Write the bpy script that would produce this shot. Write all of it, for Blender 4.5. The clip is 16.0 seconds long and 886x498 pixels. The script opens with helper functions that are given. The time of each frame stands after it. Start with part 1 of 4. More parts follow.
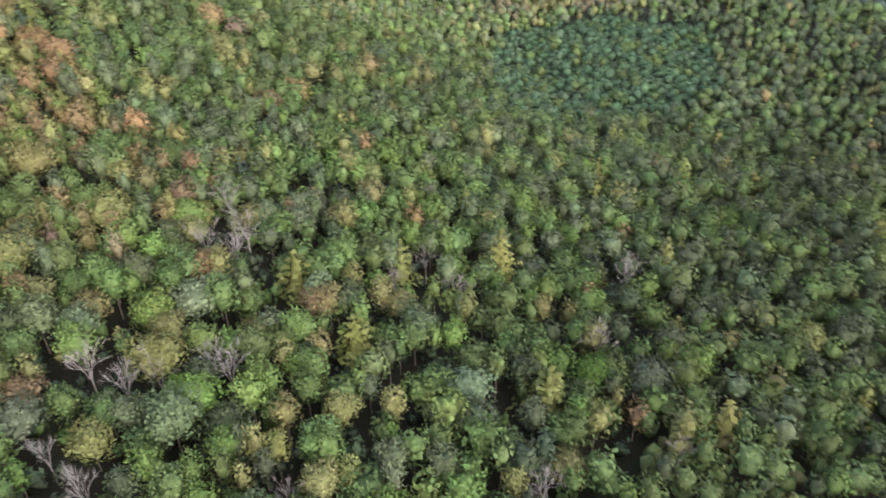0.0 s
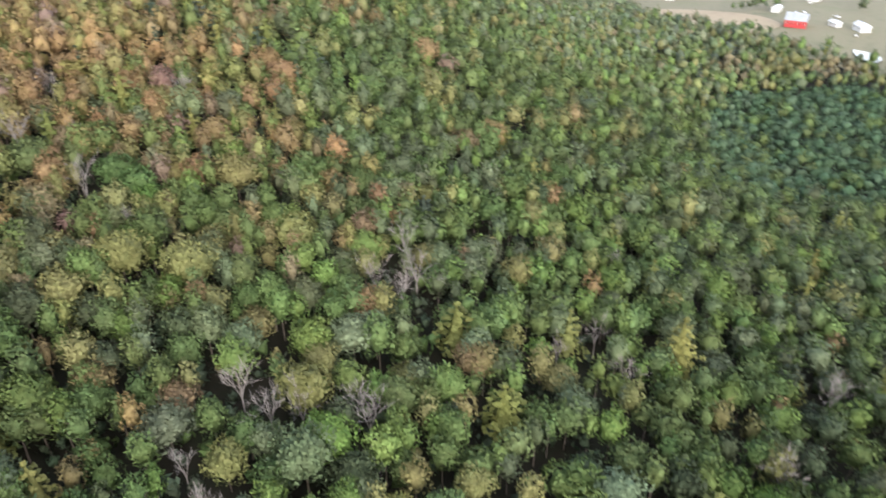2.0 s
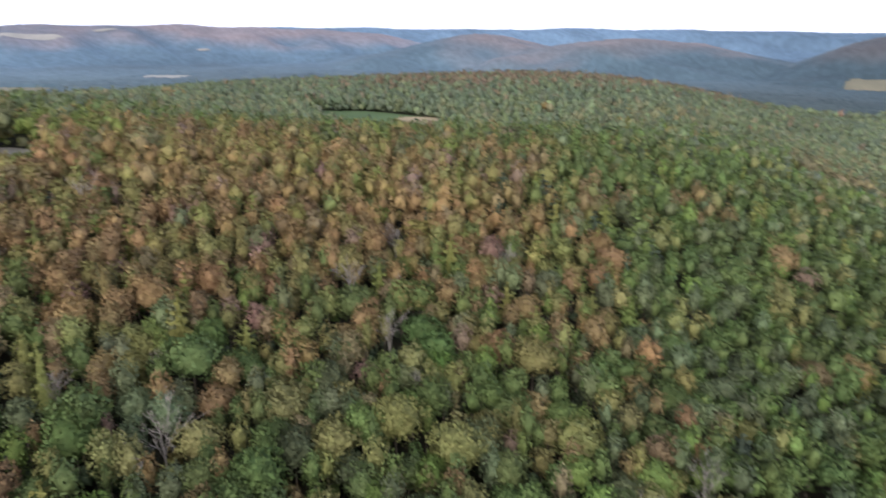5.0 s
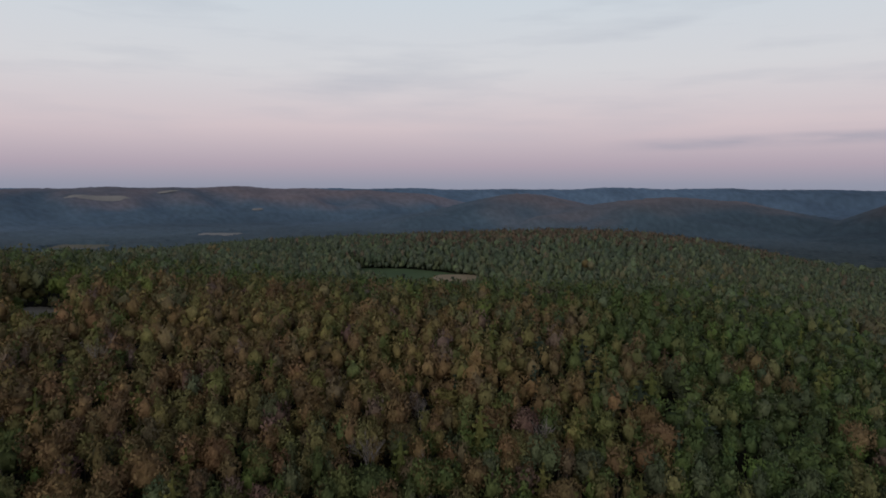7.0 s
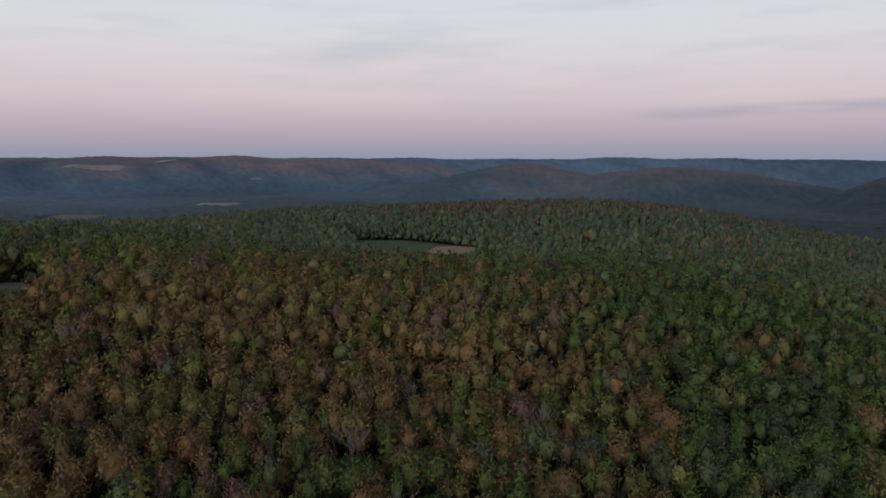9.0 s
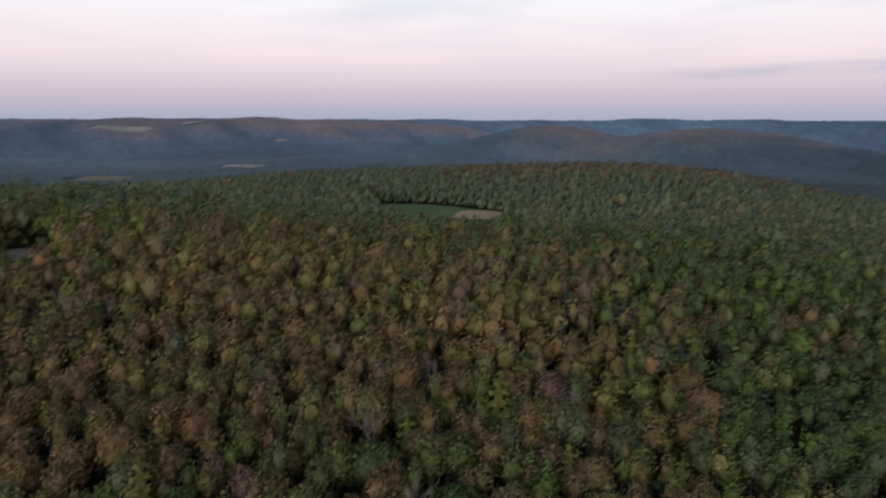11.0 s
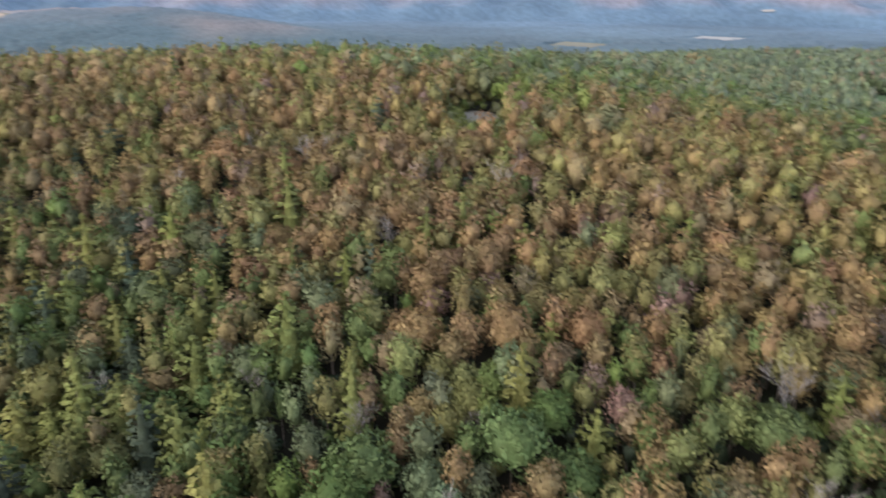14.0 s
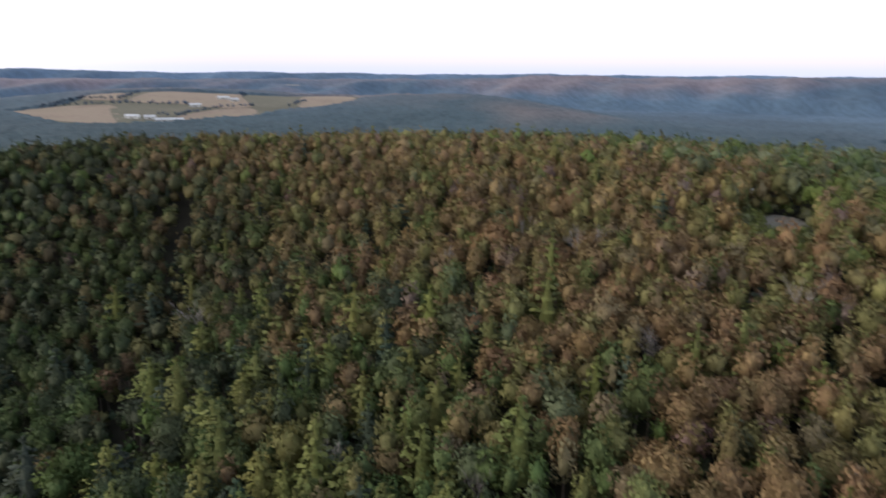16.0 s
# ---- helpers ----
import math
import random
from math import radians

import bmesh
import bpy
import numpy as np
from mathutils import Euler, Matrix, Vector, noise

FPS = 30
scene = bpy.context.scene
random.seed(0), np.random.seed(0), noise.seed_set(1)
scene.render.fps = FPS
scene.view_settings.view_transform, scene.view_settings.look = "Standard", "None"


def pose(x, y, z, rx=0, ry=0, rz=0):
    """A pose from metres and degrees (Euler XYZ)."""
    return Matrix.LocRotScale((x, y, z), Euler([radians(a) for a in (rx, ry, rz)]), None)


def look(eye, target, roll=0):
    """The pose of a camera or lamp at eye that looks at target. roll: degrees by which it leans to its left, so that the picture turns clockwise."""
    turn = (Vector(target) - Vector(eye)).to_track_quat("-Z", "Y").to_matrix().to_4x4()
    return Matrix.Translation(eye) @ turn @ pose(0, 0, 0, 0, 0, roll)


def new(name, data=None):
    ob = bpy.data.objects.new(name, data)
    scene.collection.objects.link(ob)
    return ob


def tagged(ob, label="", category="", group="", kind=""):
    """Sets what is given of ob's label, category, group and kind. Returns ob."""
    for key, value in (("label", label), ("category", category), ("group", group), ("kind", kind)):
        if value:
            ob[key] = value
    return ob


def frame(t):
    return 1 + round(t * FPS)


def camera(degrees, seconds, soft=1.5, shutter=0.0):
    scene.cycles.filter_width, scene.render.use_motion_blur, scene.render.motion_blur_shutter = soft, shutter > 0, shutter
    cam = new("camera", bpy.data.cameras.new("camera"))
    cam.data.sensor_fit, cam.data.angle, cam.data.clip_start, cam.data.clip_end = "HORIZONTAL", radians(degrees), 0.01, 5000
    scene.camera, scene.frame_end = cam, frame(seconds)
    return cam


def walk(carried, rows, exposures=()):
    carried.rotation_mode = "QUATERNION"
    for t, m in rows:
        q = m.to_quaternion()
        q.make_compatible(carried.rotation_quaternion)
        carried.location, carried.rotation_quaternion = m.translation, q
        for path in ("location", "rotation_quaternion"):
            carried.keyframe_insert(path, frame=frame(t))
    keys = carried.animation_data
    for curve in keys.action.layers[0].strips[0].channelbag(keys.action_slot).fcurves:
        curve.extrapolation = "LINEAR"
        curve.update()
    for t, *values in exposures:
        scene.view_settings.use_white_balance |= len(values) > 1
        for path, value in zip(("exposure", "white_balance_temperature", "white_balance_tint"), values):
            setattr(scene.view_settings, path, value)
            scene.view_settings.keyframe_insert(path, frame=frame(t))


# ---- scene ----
# ---- camera ----
CAM_ROWS = [
    (0.0, -21.83, -22.37, 150.07, -49.92, -33.89, -0.34),
    (0.5, -19.44, -20.74, 150.11, -45.69, -33.42, -0.18),
    (1.0, -16.99, -19.07, 150.13, -41.39, -32.83, -0.09),
    (1.5, -14.41, -17.23, 150.15, -37.04, -32.08, -0.02),
    (2.0, -11.91, -15.22, 150.17, -32.44, -31.10, 0.04),
    (2.5, -9.40, -12.98, 150.18, -27.58, -29.15, 0.16),
    (3.0, -7.22, -10.50, 150.15, -22.83, -27.00, 0.30),
    (3.5, -5.16, -8.04, 150.10, -18.03, -24.65, 0.35),
    (4.0, -3.21, -5.57, 150.05, -13.22, -22.32, 0.42),
    (4.5, -1.50, -2.86, 150.02, -8.40, -19.98, 0.46),
    (5.0, -0.00, 0.00, 150.00, -3.70, -17.66, 0.48),
    (5.2, 0.60, 1.14, 149.99, -1.83, -16.73, 0.48),
    (7.3, 5.11, 14.97, 150.47, -0.02, -4.73, 0.17),
    (7.5, 5.38, 16.21, 150.46, -0.02, -5.08, 0.19),
    (8.0, 6.04, 19.35, 150.42, 0.00, -6.18, 0.10),
    (8.2, 6.28, 20.62, 150.41, -0.01, -6.99, 0.15),
    (10.5, 7.48, 35.40, 150.50, 0.04, -8.35, 0.20),
    (11.0, 7.39, 38.86, 150.30, 2.09, -10.72, 0.16),
    (11.5, 7.37, 42.47, 150.20, 7.61, -14.34, 0.29),
    (12.0, 7.45, 45.99, 150.20, 13.67, -18.00, 0.26),
    (12.5, 7.45, 49.45, 150.27, 19.16, -21.57, 0.27),
    (13.0, 6.94, 52.89, 150.33, 25.21, -22.10, 0.26),
    (13.5, 6.43, 56.51, 150.21, 31.89, -22.07, 0.22),
    (14.0, 5.56, 59.87, 150.11, 38.47, -20.88, 0.17),
    (14.5, 4.67, 63.10, 150.07, 45.02, -19.50, 0.21),
    (15.0, 3.63, 66.21, 149.99, 51.60, -17.87, 0.23),
    (15.5, 1.80, 68.98, 149.91, 56.88, -16.24, 0.39),
    (16.0, -0.01, 71.68, 149.87, 62.29, -14.26, 0.40),
]
cam = camera(64.2, 16.0, soft=1.6, shutter=0.65)
EXPOSURES = [(0.0, 2.6), (2.0, 2.52), (3.5, 2.32), (4.5, 2.0), (5.0, 1.82), (5.2, 1.65), (7.3, -0.52), (8.2, -0.46), (10.5, -0.05), (11.0, 0.1), (11.5, 0.42), (12.0, 1.15), (12.5, 1.78), (13.0, 2.0), (14.5, 2.05), (15.0, 1.85), (15.5, 1.55), (16.0, 1.1)]
walk(cam, [(t, pose(x, y, z, 90 + pitch, 0, yaw) @ pose(0, 0, 0, 0, 0, roll)) for t, x, y, z, yaw, pitch, roll in CAM_ROWS], EXPOSURES)

# ---- world and light: dusk, the sun just set behind the camera ----
world = bpy.data.worlds.new("dusk_sky")
scene.world = world
world.use_nodes = True
SUN_AZ = radians(160)     # afterglow low in the west, behind the flight


def build_sky():
    nt = world.node_tree
    nt.nodes.clear()
    N, L = nt.nodes.new, nt.links.new
    coord = N("ShaderNodeTexCoord")
    sep = N("ShaderNodeSeparateXYZ")
    L(coord.outputs["Generated"], sep.inputs[0])
    ramp = N("ShaderNodeValToRGB")
    mapr = N("ShaderNodeMapRange")
    mapr.inputs["From Min"].default_value, mapr.inputs["From Max"].default_value = -0.02, 0.5
    L(sep.outputs["Z"], mapr.inputs["Value"])
    L(mapr.outputs[0], ramp.inputs[0])
    stops = [(0.0, (0.34, 0.38, 0.50)), (0.042, (0.40, 0.41, 0.52)), (0.09, (0.58, 0.49, 0.58)), (0.19, (0.86, 0.73, 0.77)),
             (0.34, (0.89, 0.89, 0.93)), (0.55, (0.80, 0.90, 0.99)), (0.72, (0.38, 0.44, 0.54)), (1.0, (0.17, 0.21, 0.29))]
    el = ramp.color_ramp.elements
    while len(el) < len(stops):
        el.new(0.5)
    for e, (p, c) in zip(el, stops):
        e.position, e.color = p, (*c, 1)
    # thin streaks of cloud
    mp = N("ShaderNodeMapping")
    mp.inputs["Scale"].default_value = (2.0, 2.0, 14.0)
    L(coord.outputs["Generated"], mp.inputs[0])
    nz = N("ShaderNodeTexNoise")
    nz.inputs["Scale"].default_value, nz.inputs["Detail"].default_value = 2.2, 4.0
    L(mp.outputs[0], nz.inputs["Vector"])
    cr = N("ShaderNodeValToRGB")
    cr.color_ramp.elements[0].position, cr.color_ramp.elements[1].position = 0.50, 0.80
    L(nz.outputs["Fac"], cr.inputs[0])
    fade = N("ShaderNodeMapRange")
    fade.inputs["From Min"].default_value, fade.inputs["From Max"].default_value = 0.03, 0.12
    fade.inputs["To Min"].default_value, fade.inputs["To Max"].default_value = 0.0, 0.4
    L(sep.outputs["Z"], fade.inputs["Value"])
    mul = N("ShaderNodeMath")
    mul.operation = "MULTIPLY"
    L(cr.outputs[0], mul.inputs[0])
    L(fade.outputs[0], mul.inputs[1])
    mix = N("ShaderNodeMix")
    mix.data_type = "RGBA"
    L(mul.outputs[0], mix.inputs["Factor"])
    L(ramp.outputs[0], mix.inputs["A"])
    mix.inputs["B"].default_value = (0.50, 0.55, 0.66, 1)
    # one long grey streak low over the eastern hills
    flat = N("ShaderNodeMapping")
    flat.inputs["Rotation"].default_value = (0, radians(1.4), 0)
    L(coord.outputs["Generated"], flat.inputs[0])
    sp = N("ShaderNodeSeparateXYZ")
    L(flat.outputs[0], sp.inputs[0])
    band = N("ShaderNodeMapRange")
    band.interpolation_type = "SMOOTHSTEP"
    band.inputs["From Min"].default_value, band.inputs["From Max"].default_value = 0.012, 0.0
    off = N("ShaderNodeMath")
    off.operation = "SUBTRACT"
    off.inputs[1].default_value = 0.047
    L(sp.outputs["Z"], off.inputs[0])
    ab = N("ShaderNodeMath")
    ab.operation = "ABSOLUTE"
    L(off.outputs[0], ab.inputs[0])
    L(ab.outputs[0], band.inputs["Value"])
    span = N("ShaderNodeMapRange")
    span.interpolation_type = "SMOOTHSTEP"
    span.inputs["From Min"].default_value, span.inputs["From Max"].default_value = 0.19, 0.36
    span.inputs["To Max"].default_value = 0.9
    L(sp.outputs["X"], span.inputs["Value"])
    st = N("ShaderNodeMath")
    st.operation = "MULTIPLY"
    L(band.outputs[0], st.inputs[0])
    L(span.outputs[0], st.inputs[1])
    wisp = N("ShaderNodeMath")
    wisp.operation = "MULTIPLY"
    wr = N("ShaderNodeMapRange")
    wr.inputs["From Min"].default_value, wr.inputs["From Max"].default_value = 0.3, 0.62
    L(nz.outputs["Fac"], wr.inputs["Value"])
    L(st.outputs[0], wisp.inputs[0])
    L(wr.outputs[0], wisp.inputs[1])
    streak = N("ShaderNodeMix")
    streak.data_type = "RGBA"
    L(wisp.outputs[0], streak.inputs["Factor"])
    L(mix.outputs["Result"], streak.inputs["A"])
    streak.inputs["B"].default_value = (0.36, 0.40, 0.52, 1)
    # the western half of the sky keeps the afterglow
    dot = N("ShaderNodeVectorMath")
    dot.operation = "DOT_PRODUCT"
    L(coord.outputs["Generated"], dot.inputs[0])
    dot.inputs[1].default_value = (math.sin(-SUN_AZ), math.cos(SUN_AZ), 0.15)
    west = N("ShaderNodeMapRange")
    west.interpolation_type = "SMOOTHSTEP"
    west.inputs["From Min"].default_value, west.inputs["From Max"].default_value = 0.1, 1.0
    west.inputs["To Max"].default_value = 1.0
    L(dot.outputs["Value"], west.inputs["Value"])
    glow = N("ShaderNodeMix")
    glow.data_type = "RGBA"
    L(west.outputs[0], glow.inputs["Factor"])
    L(streak.outputs["Result"], glow.inputs["A"])
    glow.inputs["B"].default_value = (0.80, 0.74, 0.68, 1)
    bg = N("ShaderNodeBackground")
    bg.inputs["Strength"].default_value = 1.0
    L(glow.outputs["Result"], bg.inputs["Color"])
    out = N("ShaderNodeOutputWorld")
    L(bg.outputs[0], out.inputs[0])


build_sky()
sun = new("afterglow_sun", bpy.data.lights.new("afterglow_sun", "SUN"))
sun.data.energy, sun.data.angle, sun.data.color = 1.05, radians(35), (1.0, 0.95, 0.88)
sun.matrix_basis = look((math.sin(-SUN_AZ) * 10, math.cos(SUN_AZ) * 10, 2.6), (0, 0, 0))

# ---- materials ----


def material(name):
    m = bpy.data.materials.new(name)
    m.use_nodes = True
    m.node_tree.nodes.clear()
    return m, m.node_tree.nodes.new, m.node_tree.links.new


def leaf_material(name, source, spread=0.14):
    """Foliage: the tree's own colour, varied from clump to clump and by leaf mass, a little light coming through."""
    m, N, L = material(name)
    if source == "object":
        tint = N("ShaderNodeObjectInfo").outputs["Color"]
    else:
        a = N("ShaderNodeAttribute")
        a.attribute_name = "tint"
        tint = a.outputs["Color"]
    geo = N("ShaderNodeNewGeometry")
    vary = N("ShaderNodeMapRange")
    vary.inputs["To Min"].default_value, vary.inputs["To Max"].default_value = 1 - spread, 1 + spread
    L(geo.outputs["Random Per Island"], vary.inputs["Value"])
    coord = N("ShaderNodeTexCoord")
    nz = N("ShaderNodeTexNoise")
    nz.inputs["Scale"].default_value, nz.inputs["Detail"].default_value = 0.55, 3.0
    L(geo.outputs["Position"], nz.inputs["Vector"])
    v2 = N("ShaderNodeMapRange")
    v2.inputs["From Min"].default_value, v2.inputs["From Max"].default_value = 0.3, 0.7
    v2.inputs["To Min"].default_value, v2.inputs["To Max"].default_value = 0.86, 1.14
    L(nz.outputs["Fac"], v2.inputs["Value"])
    mul = N("ShaderNodeMath")
    mul.operation = "MULTIPLY"
    L(vary.outputs[0], mul.inputs[0])
    L(v2.outputs[0], mul.inputs[1])
    grain = N("ShaderNodeTexNoise")
    grain.inputs["Scale"].default_value, grain.inputs["Detail"].default_value = 2.3, 2.0
    L(geo.outputs["Position"], grain.inputs["Vector"])
    v3 = N("ShaderNodeMapRange")
    v3.inputs["From Min"].default_value, v3.inputs["From Max"].default_value = 0.32, 0.68
    v3.inputs["To Min"].default_value, v3.inputs["To Max"].default_value = 0.84, 1.16
    L(grain.outputs["Fac"], v3.inputs["Value"])
    mul3 = N("ShaderNodeMath")
    mul3.operation = "MULTIPLY"
    L(mul.outputs[0], mul3.inputs[0])
    L(v3.outputs[0], mul3.inputs[1])
    hue = N("ShaderNodeHueSaturation")
    hm = N("ShaderNodeMapRange")
    hm.inputs["To Min"].default_value, hm.inputs["To Max"].default_value = 0.475, 0.525
    L(nz.outputs["Fac"], hm.inputs["Value"])
    L(hm.outputs[0], hue.inputs["Hue"])
    hue.inputs["Saturation"].default_value = 1.06
    L(mul3.outputs[0], hue.inputs["Value"])
    L(tint, hue.inputs["Color"])
    p = N("ShaderNodeBsdfPrincipled")
    p.inputs["Roughness"].default_value = 0.7
    p.inputs["Specular IOR Level"].default_value = 0.12
    L(hue.outputs[0], p.inputs["Base Color"])
    tr = N("ShaderNodeBsdfTranslucent")
    L(hue.outputs[0], tr.inputs["Color"])
    mix = N("ShaderNodeMixShader")
    mix.inputs[0].default_value = 0.15
    L(p.outputs[0], mix.inputs[1])
    L(tr.outputs[0], mix.inputs[2])
    out = N("ShaderNodeOutputMaterial")
    L(mix.outputs[0], out.inputs[0])
    return m


def rough_material(name, stops, scale, roughness=0.9, fine=6.0, metal=0.0, bump=0.0):
    """A matt surface whose colour wanders between stops at two scales."""
    m, N, L = material(name)
    geo = N("ShaderNodeNewGeometry")
    a, b = N("ShaderNodeTexNoise"), N("ShaderNodeTexNoise")
    a.inputs["Scale"].default_value, a.inputs["Detail"].default_value = scale, 6.0
    b.inputs["Scale"].default_value, b.inputs["Detail"].default_value = scale * fine, 4.0
    L(geo.outputs["Position"], a.inputs["Vector"])
    L(geo.outputs["Position"], b.inputs["Vector"])
    mx = N("ShaderNodeMix")
    mx.inputs["Factor"].default_value = 0.4
    L(a.outputs["Fac"], mx.inputs["A"])
    L(b.outputs["Fac"], mx.inputs["B"])
    r = N("ShaderNodeValToRGB")
    el = r.color_ramp.elements
    while len(el) < len(stops):
        el.new(0.5)
    for k, (e, c) in enumerate(zip(el, stops)):
        e.position, e.color = 0.32 + 0.36 * k / max(1, len(stops) - 1), (*c, 1)
    L(mx.outputs["Result"], r.inputs[0])
    p = N("ShaderNodeBsdfPrincipled")
    p.inputs["Roughness"].default_value, p.inputs["Metallic"].default_value = roughness, metal
    p.inputs["Specular IOR Level"].default_value = 0.25
    L(r.outputs[0], p.inputs["Base Color"])
    if bump:
        bp = N("ShaderNodeBump")
        bp.inputs["Strength"].default_value, bp.inputs["Distance"].default_value = 0.6, bump
        L(b.outputs["Fac"], bp.inputs["Height"])
        L(bp.outputs[0], p.inputs["Normal"])
    out = N("ShaderNodeOutputMaterial")
    L(p.outputs[0], out.inputs[0])
    return m


LEAF = leaf_material("foliage", "object")
LEAF_STUFF = leaf_material("foliage_far", "tint")
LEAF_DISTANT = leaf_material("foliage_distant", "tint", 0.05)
BARK = rough_material("bark", [(0.07, 0.055, 0.045), (0.16, 0.135, 0.115)], 1.5)
PALE_BARK = rough_material("pale_bark", [(0.19, 0.17, 0.165), (0.29, 0.265, 0.255)], 1.2)
# litter and moss taken near black: the canopy's shade is in the colour
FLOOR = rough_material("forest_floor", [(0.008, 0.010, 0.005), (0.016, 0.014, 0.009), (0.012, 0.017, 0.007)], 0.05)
GRAVEL = rough_material("gravel", [(0.17, 0.16, 0.14), (0.24, 0.225, 0.20)], 0.15, 1.0, 9.0)
STUBBLE = rough_material("stubble", [(0.23, 0.185, 0.125), (0.29, 0.235, 0.165), (0.24, 0.205, 0.14)], 0.02, 1.0, 9.0)
MEADOW = rough_material("meadow", [(0.120, 0.128, 0.080), (0.175, 0.160, 0.110), (0.140, 0.146, 0.088)], 0.02, 1.0, 9.0)
GREENFIELD = rough_material("green_field", [(0.062, 0.10, 0.050), (0.085, 0.13, 0.062)], 0.03, 1.0, 9.0)
FARM_TAN = rough_material("farm_stubble", [(0.23, 0.175, 0.135), (0.29, 0.225, 0.175), (0.25, 0.205, 0.15)], 0.012, 1.0, 9.0)
FARM_GREEN = rough_material("farm_meadow", [(0.125, 0.12, 0.090), (0.17, 0.155, 0.118)], 0.012, 1.0, 9.0)
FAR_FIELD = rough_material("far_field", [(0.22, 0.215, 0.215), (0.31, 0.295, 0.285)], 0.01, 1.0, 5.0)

# ---- land ----
VALLEY = 12.0
NEAR_RISE = [18.2, -18.3, -6.8, -10.0, 7.3, -13.5, -7.8, 6.2, 63.6, -17.2, -6.7, 20.9, -4.9, 19.8, -8.3, 20.3, 23.4, -11.1, 37.0, -23.7, 5.2, -11.0, -9.9, 3.0, 19.1, 23.4, 27.6, 6.4, 16.2, 15.9, -25.3, -8.0, 15.1, -5.0, 0.7, 25.3, 23.2, 9.6, 5.5, 22.8, -29.8, 26.6, 18.2, -5.4, -17.8, 7.9, 13.8, -47.4]
FAR_RISE = [-12.6, 58.4, -25.4, 44.8, -6.1, -7.3, 19.1, 12.2, 53.7, -20.9, 0.5, 4.5, 0.3, -12.8, 16.4]

CENTRES = [(x + (60 if (y // 110) % 2 else 0), y, 125) for y in range(-100, 500, 110) for x in range(-420, 430, 120)]
CENTRES += [(x, y, 230) for y in (620, 860, 1100) for x in (-480, -240, 0, 240, 480)]
RISE = NEAR_RISE + FAR_RISE


def ground_z(x, y):
    """Height of the bare land: broad knolls over a flat valley."""
    x, y = np.asarray(x, float), np.asarray(y, float)
    z = np.full(np.broadcast(x, y).shape, VALLEY)
    for (cx, cy, s), a in zip(CENTRES, RISE):
        z = z + a * np.exp(-((x - cx) ** 2 + (y - cy) ** 2) / (2 * s * s))
    # the wooded rise behind the ridge, and the farm slope beyond it, in the north-west
    z = z + 58 * np.exp(-(((x + 1650) / 520) ** 2 + ((y - 1050) / 330) ** 2))
    z = z + 84 * np.exp(-(((x + 2250) / 640) ** 2 + ((y - 330) / 700) ** 2))
    # the flat land falls gently away with distance
    return np.maximum(z, 4.0) - 16 * np.clip((np.hypot(x, y) - 1300) / 1500, 0, 1)


def bump(a, c, w):
    return np.exp(-((a - c) / w) ** 2)


def edge(a, c, w):
    return 1 / (1 + np.exp(-(a - c) / w))


# far ridges: bearings (degrees to the left of north) of the two ends, distance, half depth, height of the crest in degrees over the bearing
HILLS = {
    "ridge_far": (-64, 118, 4300, 420, lambda a: -0.42 + 0.10 * bump(a, -15, 3) + 0.14 * bump(a, -22, 3) + 0.22 * bump(a, 92, 5) + 0.08 * bump(a, 77, 4)
                  + 0.06 * np.sin(a * 0.61) * np.cos(a * 0.23)),
    "ridge_west": (-8, 112, 3500, 700, lambda a: -0.66 + 0.36 * bump(a, 16, 4) + 0.30 * bump(a, 25, 6) + 0.16 * bump(a, 9, 3) + 0.12 * bump(a, 35, 5) + 0.2 * bump(a, 52, 4)
                   - 1.3 * edge(-a, 1, 1.6) - 0.25 * edge(a, 58, 4) + 0.04 * np.sin(a * 1.3)),
    "knoll": (-22, 10, 2700, 480, lambda a: -3.4 + 2.5 * bump(a, -6.5, 7.5) ** 0.8),
    "knoll_east": (-36, -2, 2500, 480, lambda a: -3.5 + 2.4 * bump(a, -18.3, 10.0) ** 0.8),
    "dark_hill": (-80, -24, 2300, 420, lambda a: -3.2 + 2.6 * edge(-a, 31, 1.8) + 0.15 * np.sin(a * 0.5)),
}


def hill_z(key, x, y):
    az0, az1, dist, depth, crest = HILLS[key]
    a, r = np.degrees(np.arctan2(-x, y)), np.hypot(x, y)
    d = np.clip((r - dist) / depth, -1, 1)
    ends = np.clip((a - az0) / 6, 0, 1) * np.clip((az1 - a) / 6, 0, 1)
    ends = ends * ends * (3 - 2 * ends)
    top = 150 + dist * np.tan(np.radians(crest(a)))
    folds = np.sin(x * 0.011 + 2.1 * np.sin(y * 0.004)) * np.cos(y * 0.009 + np.sin(x * 0.006)) + 0.5 * np.sin(x * 0.023 + y * 0.017)
    z = -14 + (top + 14) * np.cos(d * math.pi / 2) ** 1.3 * ends + folds * 15 * np.sin(d * math.pi) ** 2 * ends
    return np.where((np.abs(r - dist) < depth) & (ends > 0), z, -20.0)


def land_z(x, y):
    z = ground_z(x, y)
    for key in HILLS:
        z = np.maximum(z, hill_z(key, np.asarray(x, float), np.asarray(y, float)))
    return z


